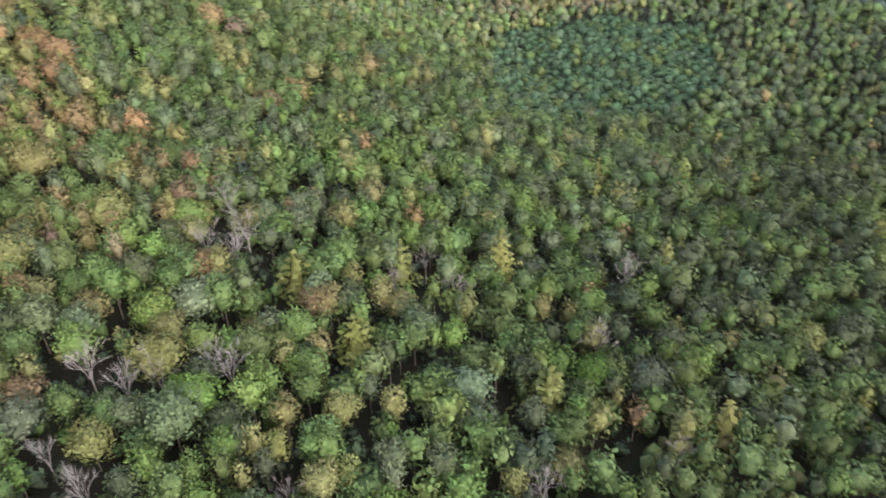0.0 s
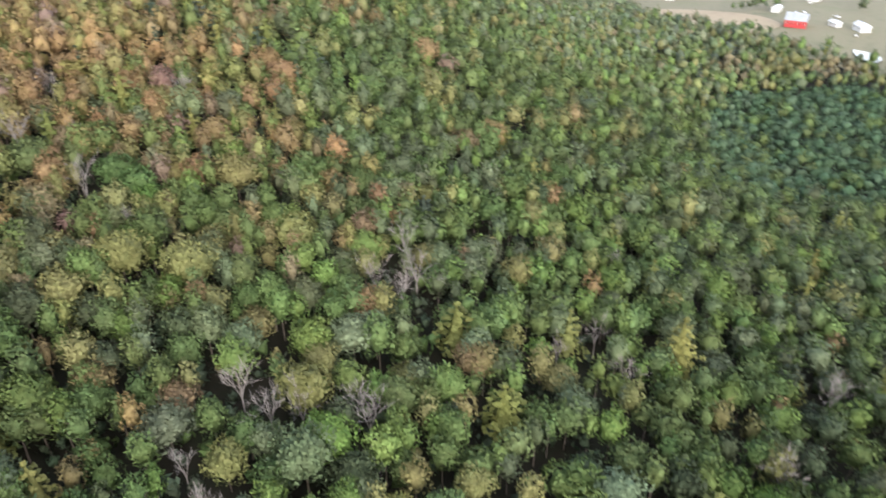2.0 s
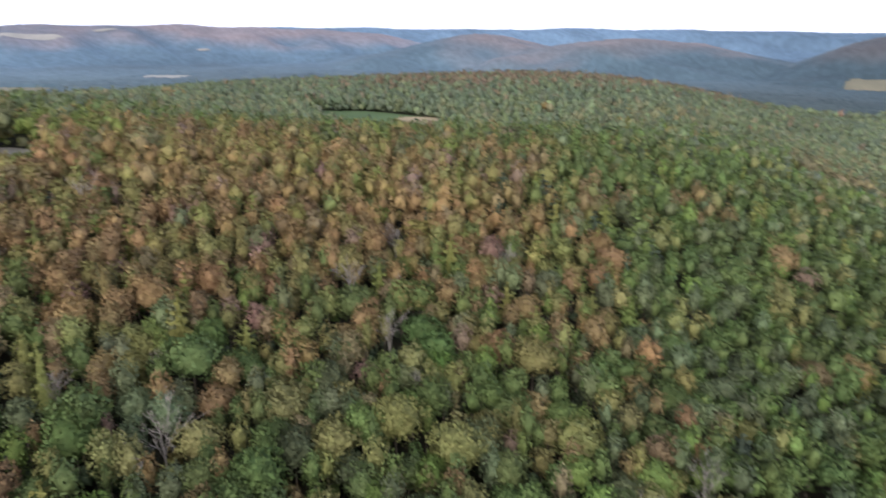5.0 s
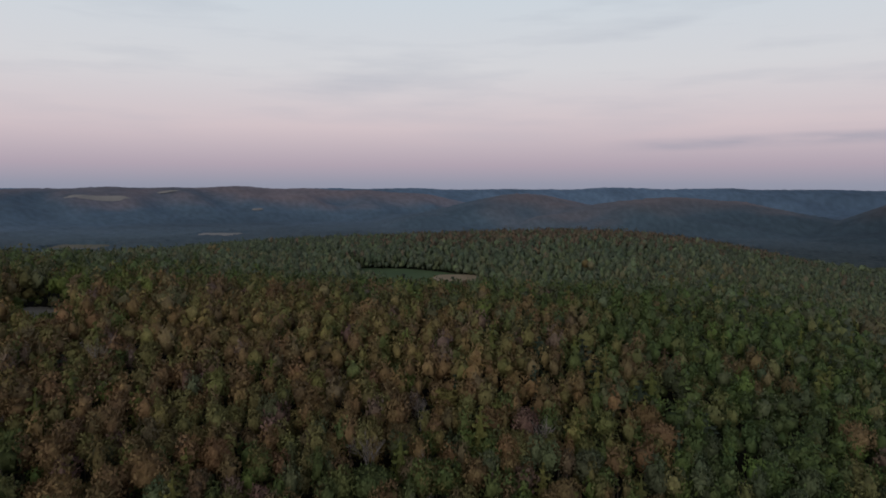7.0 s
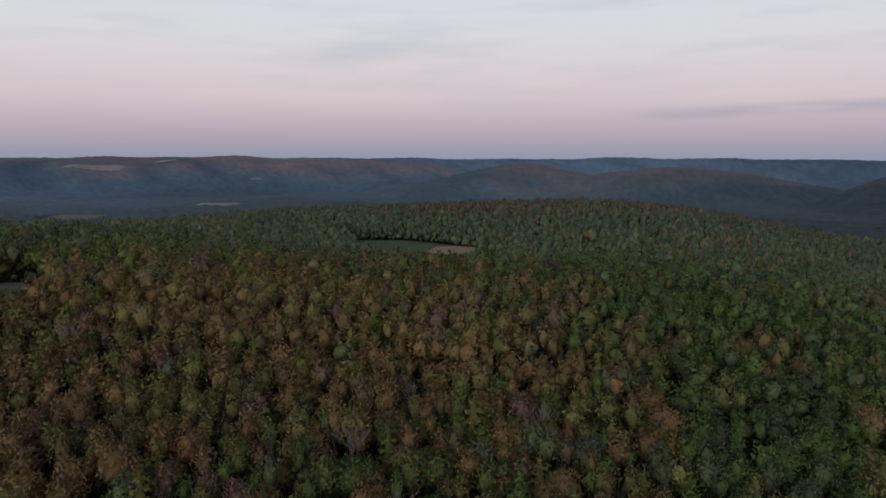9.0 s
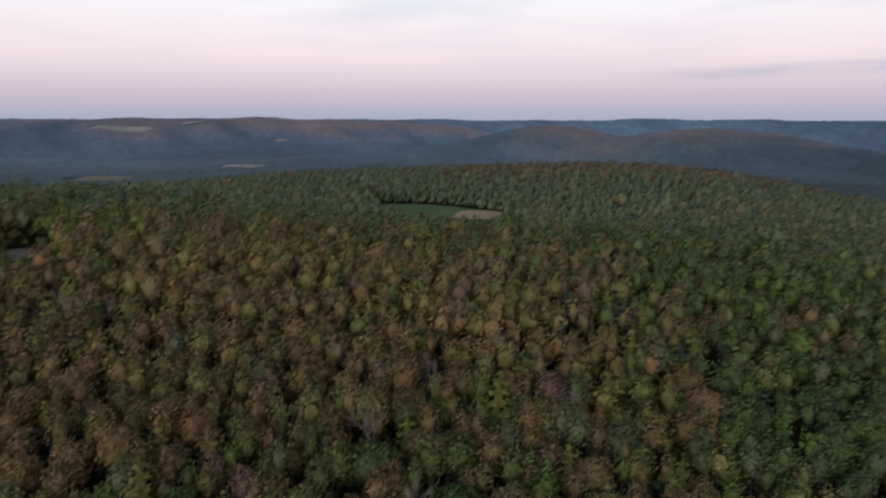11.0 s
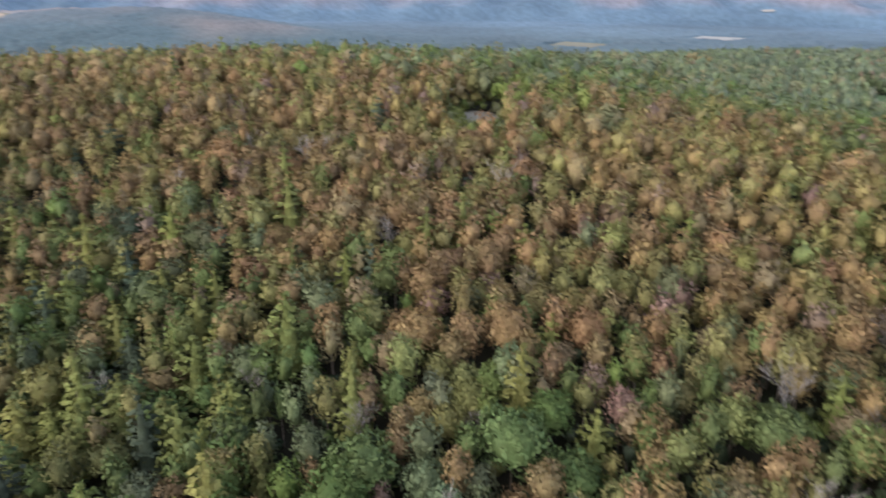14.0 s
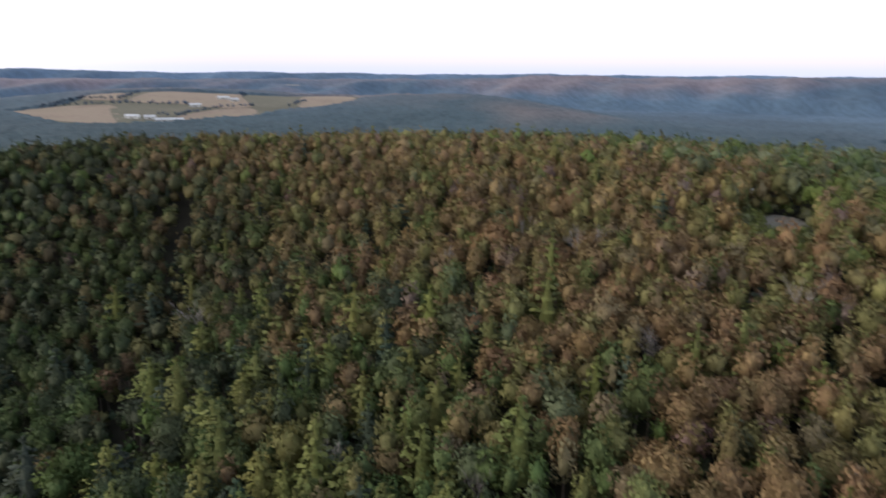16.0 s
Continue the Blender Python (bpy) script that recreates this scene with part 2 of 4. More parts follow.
def mesh_from(name, verts, tris, materials, index=None, tint=None, smooth=False, lie=None):
    me = bpy.data.meshes.new(name)
    verts, tris = np.asarray(verts, np.float32), np.asarray(tris, np.int32)
    k = tris.shape[1]
    me.vertices.add(len(verts))
    me.vertices.foreach_set("co", verts.ravel())
    me.loops.add(len(tris) * k)
    me.loops.foreach_set("vertex_index", tris.ravel())
    me.polygons.add(len(tris))
    me.polygons.foreach_set("loop_start", np.arange(0, len(tris) * k, k, dtype=np.int32))
    for m in materials:
        me.materials.append(m)
    if index is not None:
        me.polygons.foreach_set("material_index", np.asarray(index, np.int32))
    if smooth:
        me.polygons.foreach_set("use_smooth", np.ones(len(tris), bool))
    if tint is not None:
        at = me.color_attributes.new("tint", "FLOAT_COLOR", "POINT")
        at.data.foreach_set("color", np.asarray(tint, np.float32).ravel())
    me.update(calc_edges=True)
    if lie is not None:
        me.normals_split_custom_set_from_vertices(np.asarray(lie, np.float32))
    return me


def sheet(name, xs, ys, z, mat):
    """A heightfield over the grid xs by ys."""
    X, Y = np.meshgrid(xs, ys)
    n = len(xs)
    v = np.stack([X, Y, z], -1).reshape(-1, 3)
    i = (np.arange(len(ys) - 1)[:, None] * n + np.arange(n - 1)).ravel()
    return new(name, mesh_from(name, v, np.stack([i, i + 1, i + 1 + n, i + n], 1), [mat], smooth=True))


def build_ground():
    far = list(range(1020, 2480, 60)) + [2800, 3300, 3900, 4700]
    xs = np.array([-f for f in reversed(far)] + list(range(-960, 961, 16)) + far, float)
    ys = np.array([-f for f in reversed(far)] + [-850, -700, -600, -520, -450, -400, -360] + list(range(-320, 1300, 16)) + [f for f in far if f > 1310], float)
    X, Y = np.meshgrid(xs, ys)
    tagged(sheet("ground", xs, ys, ground_z(X, Y), FLOOR), "rolling forest floor of leaf litter and moss, canopy shade in its dark colour", "ground", kind="structure")


build_ground()

# ---- trees ----
rng = np.random.default_rng(7)
PALETTE = {
    "green": (0.081, 0.121, 0.035), "bright": (0.112, 0.168, 0.040), "yellow": (0.176, 0.184, 0.058), "grey": (0.110, 0.137, 0.062),
    "dark": (0.052, 0.069, 0.033), "hemlock": (0.052, 0.070, 0.036), "russet": (0.186, 0.124, 0.058), "orange": (0.212, 0.148, 0.062), "brown": (0.176, 0.138, 0.068),
    "olive": (0.170, 0.160, 0.054), "pink": (0.170, 0.120, 0.074), "pine": (0.138, 0.146, 0.040), "spruce": (0.068, 0.108, 0.048),
    # far woods: greyed and blued tints, with distance haze mixed into the leaf colour
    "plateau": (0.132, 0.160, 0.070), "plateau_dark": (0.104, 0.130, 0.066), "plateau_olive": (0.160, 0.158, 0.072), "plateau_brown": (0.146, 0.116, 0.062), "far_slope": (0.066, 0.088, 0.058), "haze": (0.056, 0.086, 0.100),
}
MARKED = {
    "yellow": [(41.9, 58.5, 4.2), (2.6, 79.5, 4.3), (25.7, 58.4, 3.1), (32, 45.7, 3.3), (17, 56.6, 2.1), (21.5, 88.7, 6), (27.7, 95.4, 4.4), (144.9, -5.3, 6), (71.3, 85.4, 3), (49.7, 203.6, 3.9), (-23.5, 158, 3.9), (-18.2, 167.1, 3.6), (-5.1, 120.3, 3), (-39.9, 123.6, 5.1), (-57.2, 146.1, 4.8), (-70.8, 144.5, 3.5), (-32.3, 178.7, 2.9), (-60, 149.2, 3.3), (-78.4, 138.3, 2)],
    "bright": [(21.6, 77.2, 5.8), (35.9, 84.3, 3.5), (91.3, 28.1, 5.3), (112.7, 12.9, 5), (197.7, 34, 5.8), (76.9, 23.7, 2.7), (33.7, 69.8, 2.9), (75.4, 56.4, 3.7), (9.4, 149.8, 3.4), (38.9, 116.5, 3.6)],
    "pine": [(57.5, 70, 6), (60.9, 93.5, 4.1), (107.7, 66.6, 5.3), (77.5, 31.2, 5.7), (-124.1, 163.7, 6), (-116.2, 131.7, 3.8), (-92.6, 135.8, 4.9), (-94, 112, 3.3), (-165.5, 88.1, 6), (-103.7, 122.5, 4.6), (-122, 96.7, 4.7), (-184.9, 125, 5.2), (-225.6, 78.6, 6), (-144.6, 92.4, 4.5), (-115.4, 105.7, 3.9), (-184.8, 83.5, 4.8), (-154.2, 101, 4.2)],
    "grey": [(-4.3, 90.5, 5.3), (14.8, 73.2, 6), (65.5, 45, 6), (14.6, 103.8, 4.4), (37.4, 99.1, 6), (98.9, 17.7, 6), (2.4, 69, 3.3), (-46.2, 125.8, 3.8), (-63.4, 143.3, 2.3), (-53.3, 129.4, 4.1)],
    "bare": [(30.1, 82.9, 4.3), (30.4, 78, 4.8), (13.6, 86.8, 4.7), (10.5, 93.7, 4.3), (19.1, 84.2, 3.6), (61.4, 112.4, 5.2), (50.2, 113.1, 3.5), (91.1, 67.7, 3.6), (80.4, 79.9, 2.8), (24.7, 66.7, 2.3), (-4, 81.7, 2.8), (133.6, 40.8, 4.1), (84.9, 3.1, 3.2), (57, 18.8, 4.1), (-3.4, 70.4, 3.2), (21.4, 50, 2.7), (-45.4, 120.3, 6), (-2.6, 157.5, 3), (-12.9, 177.5, 4.7), (-1.2, 201.5, 3.1), (-69, 131, 3.3)],
    "olive": [(11, 125.9, 6), (18.5, 134.3, 4.3), (39.1, 133.3, 6), (87.2, 105.4, 4.6), (32.6, 155.4, 6), (-13.8, 126.3, 6), (-24.8, 132.5, 6), (-1.2, 131.9, 6), (48.6, 143.9, 3.4)],
    "pink": [(-34.3, 158.9, 2.8), (-8.3, 147, 3.3), (27.4, 199.6, 3.7), (15.5, 159.5, 2.8)],
    "orange": [(-9.5, 161.2, 2.8), (-73.9, 151.5, 5), (-75.9, 178.7, 4.5), (17.2, 198.7, 3.7), (66.1, 205.3, 6), (63.9, 214.5, 4.6), (12.4, 176, 3.8), (33.9, 176.9, 4.3), (63.4, 160.4, 3.8), (123.3, 167, 5.4), (128.8, 219.2, 6), (-38.9, 133.9, 4.4), (-60.2, 162.4, 5.1), (-30.2, 199.3, 3.1), (-41.8, 223.2, 3), (-122.2, 158.4, 4.2), (-108.2, 162.1, 3.5), (-78, 151.9, 4), (-79.9, 166.5, 3.1), (-65.3, 156.3, 3.5), (-47.4, 170.5, 4.3), (-97, 177.7, 3.7)],
    "brown": [(109.5, 163.2, 6), (-2.7, 178.1, 3.3)],
    "green": [(-61.5, 119.5, 6), (-45.3, 142.2, 6), (-35, 144.4, 5.3), (8.4, 156.7, 5.5), (-27.5, 114.4, 5.7), (20.9, 117.1, 4.1), (20.4, 141.3, 3.9), (65.4, 149.2, 5.1), (-43.6, 151.1, 4.4), (-62.5, 124.2, 6), (5.6, 162.8, 5.2)],
    "russet": [(-81.2, 173.7, 3.3), (-75.4, 183.6, 3.4), (-128, 209.7, 5.1), (-113, 221.1, 6)],
}


def icosphere(sub):
    bm = bmesh.new()
    bmesh.ops.create_icosphere(bm, subdivisions=sub, radius=1)
    v = np.array([x.co[:] for x in bm.verts])
    t = np.array([[x.index for x in fc.verts] for fc in bm.faces])
    bm.free()
    return v, t


ICO1, ICO2 = icosphere(1), icosphere(2)


def upper(ball):
    """A ball without its underside, which nothing above the woods can see."""
    v, t = ball
    return v, t[v[t].mean(1)[:, 2] > -0.42]


HALF1, HALF2 = upper(ICO1), upper(ICO2)


def unit(v):
    return v / np.maximum(np.linalg.norm(v, axis=-1, keepdims=True), 1e-9)


def cards(centre, normal, size, r, slim=(0.32, 0.7), along=None):
    """Leaf sprays: small folded four-cornered tufts of foliage at centre, facing roughly along normal, their length near along. Two triangles each."""
    n = len(centre)
    side = unit(np.cross(normal, r.normal(size=(n, 3)) if along is None else np.cross(along, normal)))
    up = np.cross(normal, side)
    s = (size * r.uniform(0.65, 1.4, n))[:, None]
    w = r.uniform(*slim, (n, 1)) * s
    a = centre - side * s * 0.9 - normal * s * 0.25
    b = centre + up * w + normal * s * 0.12
    c = centre + side * s * r.uniform(0.7, 1.2, (n, 1)) - normal * s * r.uniform(-0.3, 0.4, (n, 1))
    d = centre - up * w * r.uniform(0.6, 1.0, (n, 1)) + normal * s * 0.05
    v = np.stack([a, b, c, d], 1).reshape(-1, 3)
    i = np.arange(n)[:, None] * 4
    t = np.concatenate([i + [0, 2, 1], i + [0, 3, 2]], 0)
    return v, t


def join(parts):
    vs, ts, k = [], [], 0
    for v, t in parts:
        vs.append(v)
        ts.append(t + k)
        k += len(v)
    return np.concatenate(vs), np.concatenate(ts)


def tube(p0, p1, r0, r1, n=5):
    p0, p1 = np.asarray(p0, float), np.asarray(p1, float)
    ax = unit(p1 - p0)
    s = unit(np.cross(ax, [0.31, 0.77, 0.2]))
    u = np.cross(ax, s)
    a = np.arange(n) * 2 * math.pi / n
    ring = np.cos(a)[:, None] * s + np.sin(a)[:, None] * u
    v = np.concatenate([p0 + ring * r0, p1 + ring * r1])
    i = np.arange(n)
    j = (i + 1) % n
    return v, np.concatenate([np.stack([i, j, j + n], 1), np.stack([i, j + n, i + n], 1)])


def crown_mass(h, rad, count, size, r, lobes=15, body=None, low=0.62, tall=0.37, fill=0.78):
    """A broadleaf crown: rounded leaf masses bunched over a dome, a ragged skin of leaf sprays on them. Vertices, triangles and the lie of the foliage."""
    v, t = body or HALF1
    k = np.arange(lobes) + 0.5
    up = 1 - 1.45 * k / lobes
    turn = k * 2.399 + r.uniform(0, 6.28)
    d = unit(np.stack([np.cos(turn) * np.sqrt(np.maximum(0, 1 - up ** 2)), np.sin(turn) * np.sqrt(np.maximum(0, 1 - up ** 2)), up], 1) + r.normal(0, 0.16, (lobes, 3)))
    cen = d * r.uniform(0.50, 0.72, (lobes, 1))
    lr = r.uniform(0.30, 0.44, lobes)

    def skin(way):
        along = way @ cen.T
        gap = lr ** 2 - (cen ** 2).sum(1) + along ** 2
        reach = np.where(gap > 0, along + np.sqrt(np.maximum(gap, 0)), 0.0)
        far = np.maximum(reach.max(1), 0.56)[:, None]
        nor = unit(way * far - cen[reach.argmax(1)])
        return far, unit(0.62 * nor + 0.5 * way)

    span = np.array([rad, rad, h * tall])
    lift = np.array([0, 0, h * low])
    far, nor = skin(v)
    shell = v * far * fill * span * r.uniform(0.86, 1.08, (len(v), 1)) + lift
    flat = int(count * 0.68)
    way = unit(r.normal(size=(flat, 3)) + [0, 0, 0.45])
    fc, nc = skin(way)
    own = unit(nc + r.normal(size=(flat, 3)) * 0.36)
    a, ta = cards(way * fc * span * r.uniform(0.86, 1.06, (flat, 1)) + lift, own, size, r)
    na = np.repeat(unit(nc + 0.5 * own), 4, 0)
    # rising tufts that stand off the mass
    n = count - flat
    way = unit(r.normal(size=(n, 3)) + [0, 0, 0.6])
    fc, nc = skin(way)
    rise = unit(nc * 0.7 + [0, 0, 0.7] + r.normal(0, 0.35, (n, 3)))
    own = unit(np.cross(rise, r.normal(size=(n, 3))))
    own = own * np.where((own @ [0, -0.5, 0.8]) < 0, -1, 1)[:, None]
    b, tb = cards(way * fc * span * r.uniform(0.92, 1.14, (n, 1)) + lift, own, size * 1.05, r, (0.25, 0.5), rise)
    nb = np.repeat(unit(own + 0.8 * nc), 4, 0)
    return np.concatenate([shell, a, b]), np.concatenate([t, ta + len(shell), tb + len(shell) + len(a)]), np.concatenate([nor, na, nb])


def crown_conifer(h, rad, count, size, r, tiers=7):
    """A pine: separate whorls of level, upswept boughs that shorten to a pointed top."""
    parts, lie = [], []
    for k in range(tiers):
        f = k / (tiers - 1)
        z = h * (0.22 + 0.75 * f ** 0.9)
        reach = rad * (1 - f) ** 0.72 * r.uniform(0.8, 1.15) + 0.3
        n = max(5, int(count / tiers * (1.7 - 1.4 * f)))
        boughs = max(4, int(8 - 4 * f))
        b = r.integers(0, boughs, n) * 2 * math.pi / boughs + r.normal(0, 0.22, n) + k * 1.1
        q = r.uniform(0.3, 1.0, n) ** 0.75 * reach * (0.9 + 0.2 * np.sin(b * 2 + k))
        c = np.stack([np.cos(b) * q, np.sin(b) * q, z + 0.10 * q + r.normal(0, 0.14, n)], 1)
        nor = unit(np.stack([np.cos(b) * 0.25, np.sin(b) * 0.25, np.ones(n)], 1) + r.normal(0, 0.25, (n, 3)))
        parts.append(cards(c, nor, size, r, (0.45, 0.85)))
        lie.append(np.repeat(unit(np.stack([np.cos(b) * 0.75, np.sin(b) * 0.75, np.full(n, 0.8)], 1) + r.normal(0, 0.16, (n, 3))), 4, 0))
    v, t = tube((0, 0, h * 0.2), (0, 0, h * 0.95), rad * 0.42, 0.1, 9)
    parts.append((v * np.where([True, True, False], r.uniform(0.8, 1.1, (len(v), 1)), 1.0), t))
    lie.append(unit(v * [1, 1, 0] + [0, 0, rad * 0.2]))
    return (*join(parts), np.concatenate(lie))


def trunk_mesh(h, r, limbs=5, reach=2.6):
    lean = r.normal(0, 0.02, 2) * h
    parts = []
    last = np.zeros(3)
    steps = 4
    for k in range(steps):
        p = np.array([lean[0] * (k + 1) / steps, lean[1] * (k + 1) / steps, h * 0.82 * (k + 1) / steps])
        parts.append(tube(last, p, h * 0.013 * (1 - k / steps) + 0.03, h * 0.013 * (1 - (k + 1) / steps) + 0.03, 6))
        last = p
    for k in range(limbs):
        z = h * r.uniform(0.38, 0.72)
        a = r.uniform(0, 2 * math.pi)
        p0 = np.array([lean[0] * z / h, lean[1] * z / h, z])
        parts.append(tube(p0, p0 + [math.cos(a) * reach * r.uniform(0.5, 0.9), math.sin(a) * reach * r.uniform(0.5, 0.9), reach * r.uniform(0.5, 1.0)], 0.10, 0.025, 4))
    return join(parts)


def bare_limbs(h, rad, r):
    """Leafless tree: a trunk that forks into rising limbs and fine twigs."""
    parts = [tube((0, 0, 0), (0, 0, h * 0.42), h * 0.009, h * 0.0075, 6)]

    def grow(p, d, length, thick, level):
        q = p + d * length
        parts.append(tube(p, q, thick, thick * 0.5, 4 if level < 1 else 3))
        if level < 3:
            for _ in range(3 if level < 2 else 4):
                grow(p + d * length * r.uniform(0.45, 1.0), unit(d + r.normal(0, 0.36, 3) + [0, 0, 0.16]), length * r.uniform(0.5, 0.78), max(thick * 0.5, 0.020), level + 1)

    for k in range(5):
        a = k * 1.35 + r.uniform(0, 0.8)
        grow(np.array([0, 0, h * r.uniform(0.28, 0.42)]), unit(np.array([math.cos(a) * 0.24, math.sin(a) * 0.24, 1.0])), h * 0.28, h * 0.0042, 0)
    return join(parts)


# ---- where the woods stand ----


def inside(x, y, poly):
    """Which of the points lie in the polygon."""
    ok = np.zeros(len(x), bool)
    for (x0, y0), (x1, y1) in zip(poly, poly[1:] + poly[:1]):
        hit = ((y0 > y) != (y1 > y)) & (x < (x1 - x0) * (y - y0) / (y1 - y0 + 1e-9) + x0)
        ok ^= hit
    return ok


FIELDS = {
    "valley": [(470, 200), (460, 235), (456, 285), (448, 340), (438, 393), (474, 446), (508, 492), (530, 535), (555, 590), (566, 652), (562, 700), (570, 755), (600, 792), (690, 832), (765, 862),
               (790, 800), (768, 690), (735, 610), (715, 515), (740, 490), (720, 420), (700, 330), (640, 210), (560, 165)],
    "valley_strip": [(1020, 1610), (1110, 1720), (1180, 1660), (1330, 1420), (1220, 1460), (1110, 1600)],
    "hilltop": [(-74, 620), (-60, 575), (-46, 545), (10, 532), (34, 560), (38, 604), (10, 622), (-30, 634)],
    "hilltop_tan": [(96, 599), (92, 576), (124, 570), (134, 593)],
    "lot": [(-152, 261), (-150, 276), (-138, 276), (-128, 260), (-133, 249), (-145, 251)],
    "lot_front": [(-152, 261), (-133, 249), (-128, 260), (-108, 236), (-117, 222), (-140, 236)],
    "farm": [(-1590, 150), (-1640, 60), (-1740, 10), (-1870, -50), (-1905, 40), (-2010, 100), (-2130, 130), (-2150, 310), (-2060, 510), (-2030, 640),
             (-2080, 770), (-2040, 840), (-1890, 800), (-1800, 735), (-1745, 640), (-1740, 575), (-1660, 460), (-1590, 290)],
    "clearing": [(-705, 1960), (-585, 1955), (-570, 2150), (-720, 2150)],
    "brown": [(-850, 1490), (-735, 1520), (-750, 1680), (-900, 1680)],
    "east": [(590, 970), (640, 965), (660, 1010), (600, 1040), (510, 1020)],
}


def oval(fx, fy, fa, fl, fw):
    """An uneven eight-cornered patch, its long side turned by fa."""
    q = [(math.cos(k * math.pi / 4) * fl * (1 + 0.2 * math.sin(k * 2.3)), math.sin(k * math.pi / 4) * fw * (1 + 0.2 * math.cos(k * 1.7))) for k in range(8)]
    return [(fx + u * math.cos(fa) - v * math.sin(fa), fy + u * math.sin(fa) + v * math.cos(fa)) for u, v in q]


DISTANT = [oval(*q) for q in ((-1380, 2860, 0.45, 120, 40), (-1192, 3100, 0.4, 50, 24), (-758, 2938, 0.3, 24, 16), (-3151, 965, 1.27, 36, 20), (-3560, 760, 1.36, 60, 24), (-640, 1740, 0.35, 30, 12))]
PLANTATION = [(218, 145), (300, 215), (358, 236), (425, 205), (438, 140), (345, 92), (292, 103), (248, 126)]
TURNED = [(236, 365, 26, "brown"), (262, 420, 20, "brown"), (72, 244, 12, "russet"), (113, 251, 12, "orange"), (40, 284, 16, "orange"), (-180, 253, 12, "russet"), (-137, 216, 9, "russet"),
          (-122, 227, 9, "orange"), (-116, 240, 8, "orange"), (-185, 610, 10, "orange"), (-50, 490, 8, "orange"), (-75, 625, 10, "dark"), (-150, 300, 24, "grey"), (-125, 280, 20, "bright"), (-100, 262, 14, "grey"), (382, 258, 16, "brown"), (410, 249, 16, "olive"), (438, 224, 16, "brown"), (443, 201, 12, "olive"), (462, 262, 14, "brown")]
CREEK = [(-150, 60), (-157, 73), (-193, 75), (-206, 95), (-253, 98), (-300, 110)]
GAPS = [(-170, 284, 6), (54, 94, 5), (49, 85, 4), (69, 37, 6), (80, 14, 6), (93, 38, 6), (54, 144, 4), (113, 151, 5)]


def patch_noise(x, y, scale, seed):
    return np.array([noise.noise(Vector((a * scale, b * scale, seed))) for a, b in zip(x, y)])


def turned_share(x, y):
    """How far the woods have turned, 0 green to 1 autumn."""
    p1 = patch_noise(x, y, 0.02, 3.1)
    west = np.clip(-95 - x, 0, None)
    crest = np.exp(-(((x + 95) / np.where(x < -95, 430, 190)) ** 2 + ((y - 228 + 0.24 * west) / 82) ** 2)) * edge(-x, -62, 8)
    second = edge(y, 715, 22) * edge(x, -40, 35) * edge(-x, -400, 25) * 0.85
    return np.clip(np.maximum(crest * 1.3 + 0.01, second) + p1 * (0.06 + 0.34 * crest), 0.01, 0.92)


def kinds_for(x, y, r):
    """Species and leaf colour for each tree, by the stand it grows in; far tints carry haze."""
    n = len(x)
    p2 = patch_noise(x, y, 0.008, 9.7)
    autumn = turned_share(x, y)
    pines = np.clip(0.03 + 0.36 * np.exp(-(((x + 135) / 70) ** 2 + ((y - 98) / 42) ** 2)) + p2 * 0.08, 0.02, 0.75)
    dark_stand = np.clip((x - 120 - 0.5 * y + 40) / 90, 0, 1) * (y < 215) + ((x < -140) & (y < 140))
    u, w = r.random(n), r.random(n)
    warm = np.array(["orange", "russet", "brown", "olive", "pink", "yellow"])[np.searchsorted([0.32, 0.50, 0.60, 0.90, 0.93], r.random(n))]
    cool = np.array(["green", "bright", "grey", "olive", "dark", "yellow"])[np.searchsorted([0.48, 0.60, 0.76, 0.88, 0.96], r.random(n))]
    cold = np.array(["green", "dark", "grey", "bright"])[np.searchsorted([0.42, 0.86, 0.93], r.random(n))]
    fresh = np.array(["green", "bright", "grey", "dark", "olive"])[np.searchsorted([0.50, 0.72, 0.84, 0.96], r.random(n))]
    cool = np.where((x > -30) & (y < 160) & (r.random(n) < 0.7), fresh, cool)
    colour = np.where(u < autumn, warm, np.where(w < dark_stand, cold, cool))
    conifer = r.random(n) < pines

    colour = np.where(conifer, np.where(((x < -165) & (y < 95)) | (r.random(n) < 0.22), "hemlock", "pine"), colour)
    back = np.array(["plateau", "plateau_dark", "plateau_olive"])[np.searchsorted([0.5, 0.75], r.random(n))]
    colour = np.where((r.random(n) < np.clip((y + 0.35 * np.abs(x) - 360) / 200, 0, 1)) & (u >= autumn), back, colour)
    # beyond the clearing the woods take darker hazed tints, dull brown on the far rim
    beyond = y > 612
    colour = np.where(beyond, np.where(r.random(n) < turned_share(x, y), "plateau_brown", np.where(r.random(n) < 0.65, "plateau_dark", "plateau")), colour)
    for tx, ty, tr, tc in TURNED:
        colour = np.where((np.hypot(x - tx, y - ty) < tr) & (r.random(n) < 0.75), tc, colour)
    return colour, conifer


def near_line(x, y, line, w):
    ok = np.zeros(len(x), bool)
    for (x0, y0), (x1, y1) in zip(line, line[1:]):
        s = np.clip(((x - x0) * (x1 - x0) + (y - y0) * (y1 - y0)) / ((x1 - x0) ** 2 + (y1 - y0) ** 2), 0, 1)
        ok |= np.hypot(x - x0 - s * (x1 - x0), y - y0 - s * (y1 - y0)) < w
    return ok


